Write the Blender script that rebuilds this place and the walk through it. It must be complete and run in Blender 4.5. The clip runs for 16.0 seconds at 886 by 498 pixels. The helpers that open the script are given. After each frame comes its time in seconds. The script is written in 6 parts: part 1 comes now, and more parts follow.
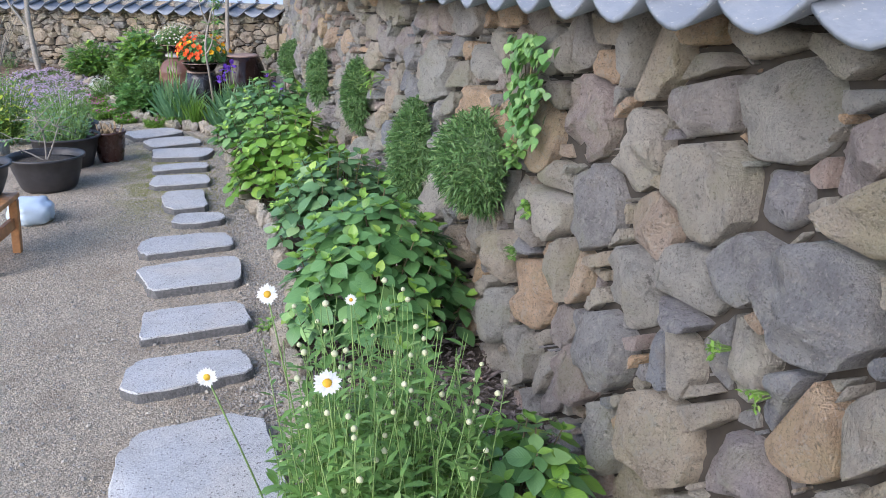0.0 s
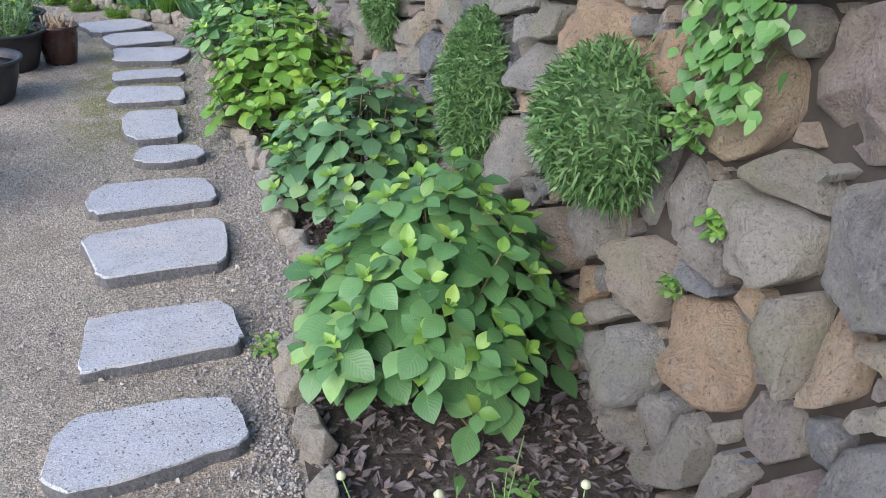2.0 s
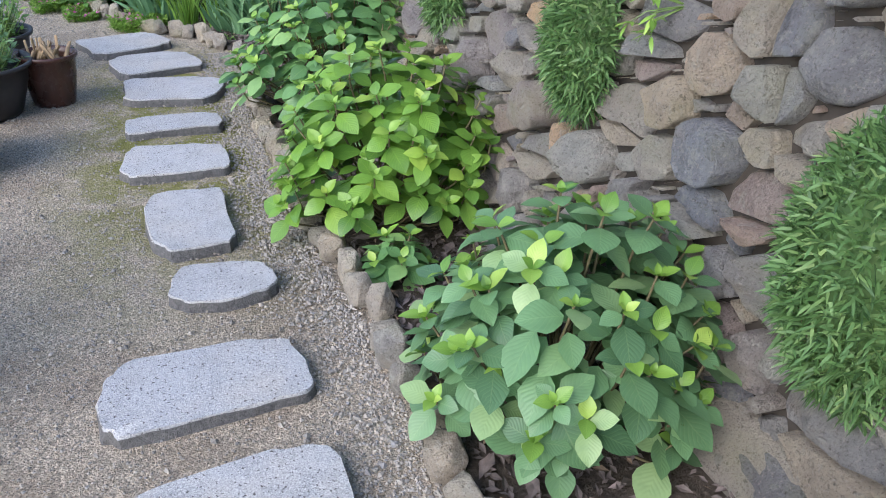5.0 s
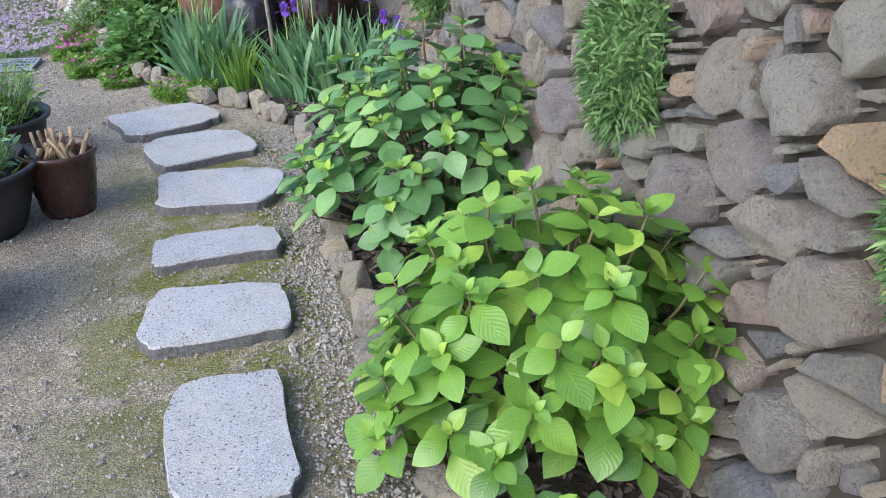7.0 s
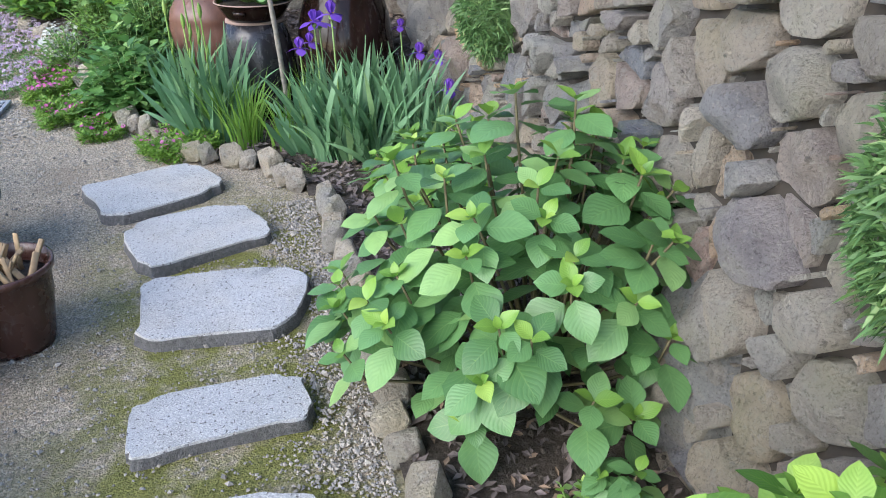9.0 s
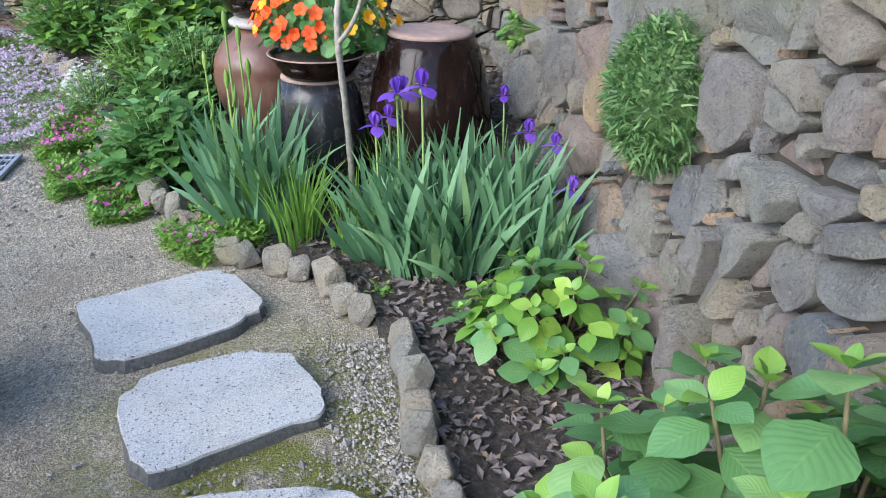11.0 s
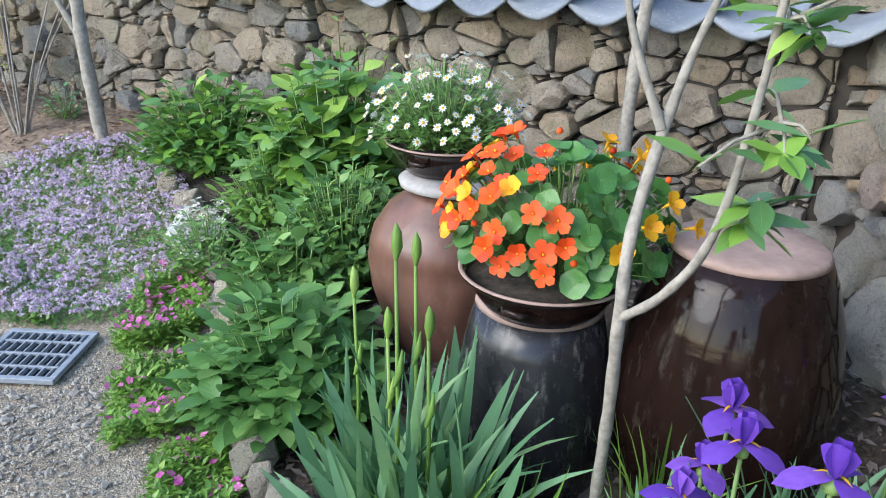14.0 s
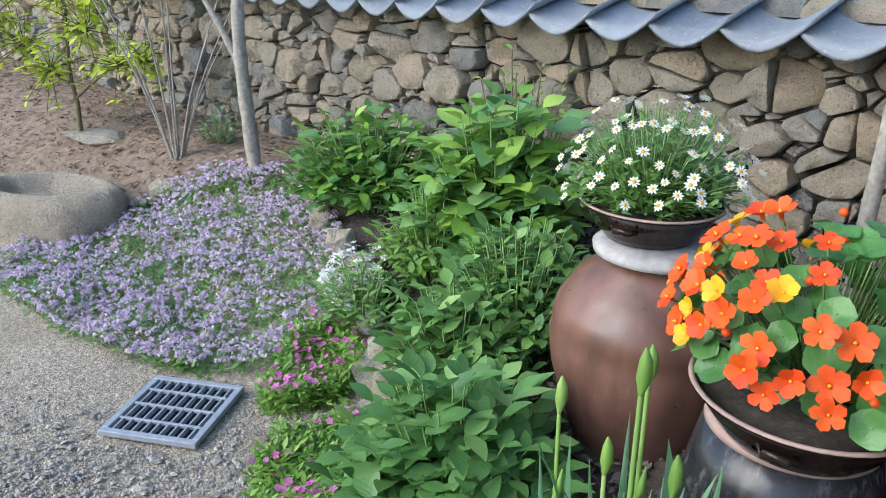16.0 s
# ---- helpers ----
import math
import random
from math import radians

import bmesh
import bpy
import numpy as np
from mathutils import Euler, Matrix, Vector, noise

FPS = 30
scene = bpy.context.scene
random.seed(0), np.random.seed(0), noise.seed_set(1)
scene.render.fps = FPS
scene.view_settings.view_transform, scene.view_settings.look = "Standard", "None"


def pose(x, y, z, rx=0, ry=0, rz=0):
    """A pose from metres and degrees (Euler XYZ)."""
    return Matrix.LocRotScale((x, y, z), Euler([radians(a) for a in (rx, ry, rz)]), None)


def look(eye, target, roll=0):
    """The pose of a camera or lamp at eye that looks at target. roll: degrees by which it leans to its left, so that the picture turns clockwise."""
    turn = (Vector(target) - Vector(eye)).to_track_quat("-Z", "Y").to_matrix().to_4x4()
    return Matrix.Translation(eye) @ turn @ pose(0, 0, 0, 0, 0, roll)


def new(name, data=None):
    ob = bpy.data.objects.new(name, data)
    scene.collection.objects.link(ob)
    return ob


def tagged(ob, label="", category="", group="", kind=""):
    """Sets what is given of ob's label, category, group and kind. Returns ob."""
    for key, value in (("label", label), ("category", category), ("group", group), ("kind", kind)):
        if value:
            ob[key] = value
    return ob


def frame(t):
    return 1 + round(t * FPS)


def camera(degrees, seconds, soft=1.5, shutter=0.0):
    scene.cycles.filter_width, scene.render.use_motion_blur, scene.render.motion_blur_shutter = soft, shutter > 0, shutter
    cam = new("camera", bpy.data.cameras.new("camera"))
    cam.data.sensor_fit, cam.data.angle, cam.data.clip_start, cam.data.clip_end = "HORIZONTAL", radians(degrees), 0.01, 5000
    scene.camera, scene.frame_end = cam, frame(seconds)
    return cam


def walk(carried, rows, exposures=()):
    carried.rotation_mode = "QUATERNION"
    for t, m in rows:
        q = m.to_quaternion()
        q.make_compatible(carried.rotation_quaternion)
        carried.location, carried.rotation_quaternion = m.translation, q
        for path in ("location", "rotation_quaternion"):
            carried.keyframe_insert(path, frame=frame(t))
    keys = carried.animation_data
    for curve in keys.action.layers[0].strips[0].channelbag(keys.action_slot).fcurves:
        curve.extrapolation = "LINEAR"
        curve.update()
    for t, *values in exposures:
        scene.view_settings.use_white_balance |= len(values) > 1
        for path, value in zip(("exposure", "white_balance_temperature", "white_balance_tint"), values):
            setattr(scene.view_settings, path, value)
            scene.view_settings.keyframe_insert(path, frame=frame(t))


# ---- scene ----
cam = camera(60.0, 16.0, 1.0)
PATH = [
    (0, (0.142, 0.012, 1.672), (0.709, 1.814, 1.017), 1.1),
    (0.5, (0.177, 0.347, 1.617), (0.798, 2.108, 0.902), 1.4),
    (1, (0.181, 0.693, 1.614), (0.819, 2.407, 0.806), 1.6),
    (1.5, (0.206, 1.04, 1.575), (0.79, 2.745, 0.71), 1.5),
    (2, (0.203, 1.355, 1.574), (0.782, 3.036, 0.659), 3.1),
    (2.5, (0.13, 1.65, 1.549), (0.782, 3.263, 0.562), 4.5),
    (3, (0.093, 1.94, 1.508), (0.757, 3.515, 0.47), 4.9),
    (3.5, (0.103, 2.262, 1.508), (0.717, 3.82, 0.415), 5.3),
    (4, (0.072, 2.559, 1.481), (0.679, 4.14, 0.417), 4.5),
    (4.5, (0.018, 2.89, 1.49), (0.649, 4.48, 0.453), 4.3),
    (5, (0.021, 3.153, 1.475), (0.593, 4.811, 0.513), 2.8),
    (5.2, (0.049, 3.307, 1.466), (0.592, 4.981, 0.515), 2.6),
    (7.3, (0.117, 4.611, 1.405), (0.536, 6.345, 0.501), 0.6),
    (7.5, (0.137, 4.723, 1.412), (0.54, 6.462, 0.509), 0.7),
    (8, (0.162, 4.956, 1.407), (0.545, 6.702, 0.51), 0.3),
    (8.5, (0.124, 5.264, 1.397), (0.526, 7.009, 0.506), -0.7),
    (9, (0.095, 5.494, 1.399), (0.524, 7.224, 0.491), -0.5),
    (9.5, (0.125, 5.775, 1.401), (0.494, 7.525, 0.506), -0.8),
    (9.7, (0.118, 5.868, 1.391), (0.467, 7.627, 0.505), -1.0),
    (11.8, (0.075, 7.165, 1.412), (0.391, 8.94, 0.546), 1.7),
    (12, (0.055, 7.299, 1.398), (0.363, 9.082, 0.546), 1.4),
    (12.5, (-0.014, 7.618, 1.424), (0.288, 9.408, 0.582), 1.3),
    (12.8, (-0.053, 7.745, 1.431), (0.167, 9.554, 0.606), 1.0),
    (13, (-0.062, 7.867, 1.412), (0.077, 9.698, 0.621), 0.9),
    (13.3, (-0.059, 8.063, 1.439), (-0.013, 9.914, 0.682), 1.3),
    (13.5, (-0.048, 8.163, 1.448), (-0.045, 10.019, 0.703), 1.1),
    (14, (-0.083, 8.3, 1.46), (-0.112, 10.157, 0.718), 2.0),
    (14.5, (-0.174, 8.4, 1.472), (-0.215, 10.267, 0.755), 1.9),
    (14.7, (-0.222, 8.407, 1.464), (-0.277, 10.284, 0.777), 2.5),
    (15, (-0.270, 8.45, 1.478), (-0.371, 10.32, 0.775), 2.0),
    (15.5, (-0.306, 8.532, 1.47), (-0.511, 10.392, 0.764), 1.7),
    (16, (-0.307, 8.696, 1.47), (-0.659, 10.53, 0.753), 1.2),
]
walk(cam, [(t, look(eye, target, roll)) for t, eye, target, roll in PATH], [(0.0, 1.18, 6200, 15), (4.0, 1.24, 6250, 14), (8.0, 1.42, 6250, 12), (12.0, 1.50, 6050, 8), (16.0, 1.32, 6150, 7)])

# ---------------------------------------------------------------- light
world = bpy.data.worlds.new("sky")
scene.world = world
world.use_nodes = True
wn = world.node_tree.nodes
sky = wn.new("ShaderNodeTexSky")
sky.sky_type = "NISHITA"
sky.sun_disc = False
SUN_EL, SUN_ROT = radians(34), radians(238)
sky.sun_elevation, sky.sun_rotation = SUN_EL, SUN_ROT
world.node_tree.links.new(sky.outputs[0], wn["Background"].inputs[0])
wn["Background"].inputs[1].default_value = 0.15
sun = new("sun", bpy.data.lights.new("sun", "SUN"))
sun.data.energy, sun.data.angle, sun.data.color = 1.3, radians(50), (1.0, 0.955, 0.91)
sun_way = Vector((math.sin(SUN_ROT) * math.cos(SUN_EL), math.cos(SUN_ROT) * math.cos(SUN_EL), math.sin(SUN_EL)))
sun.matrix_world = look(sun_way * 30, (0, 0, 0))

# ---------------------------------------------------------------- materials


class Mat:
    """A node material with a few shortcuts."""

    def __init__(self, name, rough=0.8, metal=0.0):
        self.m = bpy.data.materials.new(name)
        self.m.use_nodes = True
        self.t = self.m.node_tree
        self.b = self.t.nodes["Principled BSDF"]
        self.b.inputs["Roughness"].default_value = rough
        self.b.inputs["Metallic"].default_value = metal
        self.co = None

    def n(self, kind, **kw):
        nd = self.t.nodes.new("ShaderNode" + kind)
        for k, v in kw.items():
            nd.inputs[k.replace("_", " ")].default_value = v
        return nd

    def link(self, a, b):
        self.t.links.new(a, b)

    def coords(self):
        if not self.co:
            self.co = self.n("NewGeometry").outputs["Position"]
        return self.co

    def noise(self, scale, detail=4.0, rough=0.55, stretch=None):
        nd = self.n("TexNoise", Scale=scale, Detail=detail, Roughness=rough)
        src = self.coords()
        if stretch:
            mp = self.n("Mapping", Scale=stretch)
            self.link(src, mp.inputs[0])
            src = mp.outputs[0]
        self.link(src, nd.inputs["Vector"])
        return nd.outputs["Fac"]

    def voronoi(self, scale, out="Distance"):
        nd = self.n("TexVoronoi", Scale=scale)
        self.link(self.coords(), nd.inputs["Vector"])
        return nd.outputs[out]

    def ramp(self, fac, stops, constant=False):
        nd = self.n("ValToRGB")
        cr = nd.color_ramp
        if constant:
            cr.interpolation = "CONSTANT"
        while len(cr.elements) < len(stops):
            cr.elements.new(0.5)
        for e, (p, c) in zip(cr.elements, stops):
            e.position = p
            e.color = (c, c, c, 1) if isinstance(c, (int, float)) else (*c, 1)
        self.link(fac, nd.inputs[0])
        return nd.outputs[0]

    def mix(self, fac, a, b, kind="MIX"):
        nd = self.t.nodes.new("ShaderNodeMix")
        nd.data_type, nd.blend_type = "RGBA", kind
        for sock, v in ((nd.inputs[0], fac), (nd.inputs[6], a), (nd.inputs[7], b)):
            if isinstance(v, bpy.types.NodeSocket):
                self.link(v, sock)
            elif isinstance(v, (int, float)):
                sock.default_value = v
            else:
                sock.default_value = (*v, 1)
        return nd.outputs[2]

    def math(self, op, a, b=0.0):
        nd = self.t.nodes.new("ShaderNodeMath")
        nd.operation = op
        for sock, v in zip(nd.inputs, (a, b)):
            if isinstance(v, bpy.types.NodeSocket):
                self.link(v, sock)
            else:
                sock.default_value = v
        return nd.outputs[0]

    def vary(self):
        """A random number for each piece: from its mesh and from its object."""
        at = self.t.nodes.new("ShaderNodeAttribute")
        at.attribute_name = "vary"
        ob = self.n("ObjectInfo")
        return self.math("FRACT", self.math("ADD", at.outputs["Fac"], ob.outputs["Random"]))

    def color(self, sock):
        if isinstance(sock, bpy.types.NodeSocket):
            self.link(sock, self.b.inputs["Base Color"])
        else:
            self.b.inputs["Base Color"].default_value = (*sock, 1)
        return self

    def rough(self, sock):
        self.link(sock, self.b.inputs["Roughness"])
        return self

    def bump(self, height, strength=0.4, dist=0.01):
        nd = self.n("Bump", Strength=strength, Distance=dist)
        self.link(height, nd.inputs["Height"])
        self.link(nd.outputs[0], self.b.inputs["Normal"])
        return self


def stone_material(name, stops, lichen=0.35, relief=0.030):
    k = Mat(name, 0.88)
    k.b.inputs["Specular IOR Level"].default_value = 0.3
    base = k.ramp(k.vary(), stops)
    big = k.noise(8, 6, 0.65)
    base = k.mix(k.ramp(big, [(0.36, 0.6), (0.55, 0.0)]), base, k.mix(1.0, base, (0.56, 0.55, 0.57), "MULTIPLY"))
    base = k.mix(k.ramp(k.noise(5.5, 6, 0.6, (1.0, 1.0, 2.5)), [(0.56, 0.0), (0.72, 0.35)]), base, (0.46, 0.37, 0.26))
    # mineral grain, dark pits and pale crystals
    fine = k.noise(130, 6, 0.75)
    base = k.mix(k.ramp(fine, [(0.36, 0.55), (0.48, 0.0)]), base, (0.13, 0.12, 0.11))
    base = k.mix(k.ramp(k.noise(85, 4, 0.7), [(0.56, 0.0), (0.68, 0.5)]), base, (0.66, 0.60, 0.55))
    crust = k.noise(38, 7, 0.72)
    base = k.mix(k.ramp(crust, [(0.34, 0.6), (0.41, 0.0)]), base, (0.075, 0.072, 0.065))
    spots = k.noise(24, 6, 0.7)
    base = k.mix(k.math("MULTIPLY", k.ramp(spots, [(0.55, 0.0), (0.62, 1.0)]), lichen), base, (0.58, 0.57, 0.51))
    green = k.noise(4, 5, 0.6)
    base = k.mix(k.math("MULTIPLY", k.ramp(green, [(0.5, 0.0), (0.68, 1.0)]), 0.4), base, (0.26, 0.27, 0.12))
    k.color(base)
    rock_relief = k.math("ADD", k.math("MULTIPLY", k.noise(17, 9, 0.74), 3.4), k.math("ADD", fine, k.math("MULTIPLY", crust, 1.2)))
    k.bump(rock_relief, 1.0, relief)
    return k.m


M_STONE = stone_material("rubble_stone", [(0.0, (0.488, 0.476, 0.439)), (0.12, (0.659, 0.561, 0.427)), (0.24, (0.305, 0.329, 0.378)), (0.36, (0.610, 0.549, 0.451)), (0.5, (0.512, 0.512, 0.470)), (0.6, (0.780, 0.555, 0.354)), (0.7, (0.378, 0.397, 0.433)), (0.8, (0.610, 0.458, 0.378)), (0.9, (0.439, 0.445, 0.439)), (1.0, (0.683, 0.622, 0.525))])
M_STONE_FAR = stone_material("warm_rubble_stone", [(0.0, (0.647, 0.580, 0.476)), (0.2, (0.780, 0.634, 0.464)), (0.4, (0.415, 0.415, 0.403)), (0.6, (0.671, 0.598, 0.500)), (0.8, (0.780, 0.610, 0.427)), (1.0, (0.549, 0.476, 0.384))], 0.25)
M_EDGE = stone_material("edging_stone", [(0.0, (0.60, 0.51, 0.38)), (0.25, (0.40, 0.385, 0.35)), (0.5, (0.66, 0.58, 0.45)), (0.75, (0.47, 0.40, 0.31)), (1.0, (0.56, 0.51, 0.43))], 0.35, 0.015)


def plain(name, col, rough=0.7, metal=0.0, spread=0.25, scale=30, bump=0.15):
    """A colour with two scales of grain."""
    k = Mat(name, rough, metal)
    dark = tuple(c * (1 - spread) for c in col)
    light = tuple(min(1, c * (1 + spread)) for c in col)
    c = k.ramp(k.noise(scale, 6), [(0.3, dark), (0.7, light)])
    c = k.mix(k.ramp(k.noise(scale / 8, 3), [(0.35, 0.0), (0.75, 0.35)]), c, dark)
    k.color(c)
    if bump:
        k.bump(k.noise(scale * 2, 6), bump, 0.004)
    return k.m


def granite():
    k = Mat("granite", 0.85)
    k.b.inputs["Specular IOR Level"].default_value = 0.25
    c = k.ramp(k.vary(), [(0, (0.41, 0.42, 0.435)), (0.5, (0.47, 0.47, 0.465)), (1, (0.44, 0.45, 0.47))])
    c = k.mix(k.ramp(k.noise(3.5, 5), [(0.46, 0.0), (0.72, 0.5)]), c, (0.52, 0.46, 0.37))
    c = k.mix(k.ramp(k.noise(9, 5, 0.65), [(0.36, 0.5), (0.55, 0.0)]), c, (0.29, 0.29, 0.29))
    c = k.mix(k.ramp(k.noise(230, 3, 0.6), [(0.38, 0.55), (0.5, 0.0)]), c, (0.15, 0.15, 0.155))
    c = k.mix(k.ramp(k.noise(260, 2, 0.5), [(0.5, 0.0), (0.62, 0.6)]), c, (0.70, 0.69, 0.66))
    pits = k.noise(105, 2, 0.5)
    c = k.mix(k.ramp(pits, [(0.33, 0.85), (0.37, 0.0)]), c, (0.06, 0.045, 0.045))
    k.color(c)
    k.bump(k.math("ADD", k.ramp(pits, [(0.30, 0.0), (0.37, 1.0)]), k.math("MULTIPLY", k.noise(140, 5, 0.7), 0.8)), 0.7, 0.006)
    return k.m


def granite_shaded_side():
    k = Mat("granite_shaded_side", 0.9)
    # the shade on the slabs' upright sides is put into this darker grey
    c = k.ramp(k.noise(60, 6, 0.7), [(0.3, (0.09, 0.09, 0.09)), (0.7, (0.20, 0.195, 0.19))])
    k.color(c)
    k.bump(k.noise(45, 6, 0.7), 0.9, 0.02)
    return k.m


M_GRANITE, M_GRANITE_SHADED_SIDE = granite(), granite_shaded_side()


def gravel():
    k = Mat("gravel_ground", 0.95)
    sand = k.ramp(k.noise(1.3, 5), [(0.3, (0.47, 0.385, 0.275)), (0.7, (0.56, 0.475, 0.355))])
    grit = k.ramp(k.voronoi(150, "Color"), [(0.12, (0.15, 0.14, 0.12)), (0.5, (0.45, 0.38, 0.295)), (0.85, (0.80, 0.69, 0.545))])
    c = k.mix(0.7, sand, grit)
    c = k.mix(k.ramp(k.noise(48, 6, 0.75), [(0.34, 0.45), (0.42, 0.0)]), c, (0.18, 0.16, 0.125))
    c = k.mix(k.ramp(k.noise(2.6, 6, 0.6), [(0.5, 0.0), (0.7, 0.55)]), c, (0.27, 0.205, 0.145))
    # moss between the stepping stones
    p = k.n("SeparateXYZ")
    k.link(k.coords(), p.inputs[0])
    along = k.ramp(k.math("MULTIPLY", p.outputs["Y"], 0.1), [(0.52, 0.0), (0.66, 1.0), (0.84, 1.0), (0.93, 0.0)])
    across = k.ramp(k.math("ADD", k.math("MULTIPLY", p.outputs["X"], 0.5), 0.5), [(0.14, 0.0), (0.32, 1.0), (0.6, 1.0), (0.72, 0.2)])
    moss = k.math("MULTIPLY", k.math("MULTIPLY", along, across), k.ramp(k.noise(6, 7, 0.65), [(0.37, 0.0), (0.54, 0.95)]))
    c = k.mix(moss, c, k.ramp(k.noise(120, 3), [(0.3, (0.12, 0.13, 0.025)), (0.7, (0.31, 0.31, 0.07))]))
    k.color(c)
    k.bump(k.math("ADD", k.math("MULTIPLY", k.voronoi(170), -0.6), k.math("MULTIPLY", k.noise(55, 8, 0.75), 1.8)), 0.9, 0.014)
    return k.m


def soil():
    k = Mat("dark_soil", 0.95)
    c = k.ramp(k.noise(45, 8, 0.7), [(0.3, (0.03, 0.025, 0.02)), (0.55, (0.085, 0.068, 0.053)), (0.75, (0.19, 0.16, 0.13))])
    c = k.mix(k.ramp(k.noise(3, 4), [(0.4, 0.0), (0.7, 0.5)]), c, (0.12, 0.095, 0.072))
    k.color(c)
    k.bump(k.noise(35, 8, 0.7), 1.0, 0.03)
    return k.m


def leaf_material(name, dark, mid, bright, veins=9.0, gloss=0.38):
    """A leaf with a pale midrib and side veins along its own length."""
    k = Mat(name, gloss)
    k.b.inputs["Subsurface Weight"].default_value = 0.0
    c = k.ramp(k.vary(), [(0.0, dark), (0.5, mid), (0.82, mid), (1.0, bright)])
    uv = k.n("UVMap")
    sep = k.n("SeparateXYZ")
    k.link(uv.outputs[0], sep.inputs[0])
    side = k.math("ABSOLUTE", k.math("SUBTRACT", sep.outputs["Y"], 0.5))
    wave = k.math("SINE", k.math("MULTIPLY", k.math("SUBTRACT", sep.outputs["X"], k.math("MULTIPLY", side, 0.7)), veins * 6.283))
    rib = k.ramp(side, [(0.0, 1.0), (0.03, 0.0)])
    vein = k.ramp(wave, [(0.78, 0.0), (1.0, 0.5)])
    fac = k.math("MAXIMUM", rib, vein)
    c = k.mix(k.math("MULTIPLY", fac, 0.26), c, bright)
    c = k.mix(k.ramp(k.noise(30, 4), [(0.4, 0.0), (0.8, 0.3)]), c, dark)
    k.color(c)
    k.bump(k.math("MULTIPLY", wave, -1.0), 0.11, 0.002)
    tr = k.n("BsdfTranslucent")
    k.link(c, tr.inputs[0])
    ms = k.n("MixShader", Fac=0.28)
    out = k.t.nodes["Material Output"]
    k.link(k.b.outputs[0], ms.inputs[1])
    k.link(tr.outputs[0], ms.inputs[2])
    k.link(ms.outputs[0], out.inputs[0])
    return k.m


M_HYD = leaf_material("hydrangea_leaf", (0.075, 0.18, 0.058), (0.155, 0.32, 0.115), (0.33, 0.52, 0.18))
M_HYD_NEW = leaf_material("young_hydrangea_leaf", (0.12, 0.26, 0.05), (0.24, 0.42, 0.07), (0.42, 0.58, 0.12))
M_HYD_GLOSSY = leaf_material("glossy_hydrangea_leaf", (0.08, 0.19, 0.035), (0.19, 0.37, 0.06), (0.42, 0.60, 0.10), gloss=0.32)
M_BLUISH = leaf_material("bluish_hydrangea_leaf", (0.085, 0.18, 0.085), (0.16, 0.31, 0.14), (0.34, 0.49, 0.22))
M_CUSHION = leaf_material("cushion_leaf", (0.035, 0.09, 0.028), (0.125, 0.25, 0.08), (0.29, 0.42, 0.16), 1.0, 0.55)
M_DARKLEAF = leaf_material("dark_glossy_leaf", (0.065, 0.165, 0.045), (0.14, 0.30, 0.08), (0.30, 0.48, 0.15), 6.0)
M_IRIS = leaf_material("iris_leaf", (0.09, 0.21, 0.10), (0.18, 0.34, 0.17), (0.30, 0.47, 0.20), 1.0, 0.5)
M_GRASS = leaf_material("grass_blade", (0.10, 0.22, 0.03), (0.18, 0.34, 0.05), (0.33, 0.46, 0.12), 1.0, 0.55)
M_LIME = leaf_material("lime_leaf", (0.36, 0.48, 0.04), (0.55, 0.66, 0.07), (0.70, 0.76, 0.16), 5.0)
M_HERB = leaf_material("herb_leaf", (0.10, 0.21, 0.05), (0.19, 0.35, 0.09), (0.34, 0.50, 0.17), 5.0)
M_NAST = leaf_material("nasturtium_leaf", (0.055, 0.16, 0.04), (0.10, 0.26, 0.06), (0.22, 0.40, 0.12), 3.0)
M_STEM = plain("green_stem", (0.16, 0.26, 0.07), 0.6)
M_BARK = plain("grey_bark", (0.30, 0.27, 0.23), 0.85, spread=0.35, scale=45, bump=0.6)
M_BROWNSTEM = plain("brown_stem", (0.14, 0.12, 0.06), 0.8)
M_TWIG = plain("pale_twig", (0.40, 0.28, 0.16), 0.8)


def petal(name, a, b):
    k = Mat(name, 0.6)
    c = k.ramp(k.vary(), [(0.0, a), (1.0, b)])
    c = k.mix(k.ramp(k.noise(60, 4), [(0.35, 0.35), (0.65, 0.0)]), c, tuple(x * 0.7 for x in a))
    k.color(c)
    tr = k.n("BsdfTranslucent")
    k.link(c, tr.inputs[0])
    ms = k.n("MixShader", Fac=0.25)
    k.link(k.b.outputs[0], ms.inputs[1])
    k.link(tr.outputs[0], ms.inputs[2])
    k.link(ms.outputs[0], k.t.nodes["Material Output"].inputs[0])
    return k.m


M_ORANGE = petal("orange_petal", (0.78, 0.055, 0.004), (0.86, 0.14, 0.008))
M_YELLOW = petal("yellow_petal", (0.85, 0.38, 0.006), (0.90, 0.50, 0.015))
M_WHITE = petal("white_petal", (0.75, 0.75, 0.70), (0.85, 0.85, 0.82))
M_CREAM = petal("cream_bud", (0.55, 0.58, 0.35), (0.72, 0.72, 0.50))
M_PURPLE = petal("purple_petal", (0.12, 0.04, 0.42), (0.27, 0.11, 0.60))
M_LILAC = petal("lilac_petal", (0.48, 0.35, 0.52), (0.80, 0.69, 0.80))
M_PINK = petal("pink_petal", (0.62, 0.10, 0.42), (0.75, 0.25, 0.55))
M_RED = petal("red_petal", (0.65, 0.02, 0.03), (0.75, 0.05, 0.06))
M_GOLD = petal("flower_eye", (0.75, 0.42, 0.02), (0.8, 0.5, 0.04))
M_GRAVEL, M_SOIL = gravel(), soil()


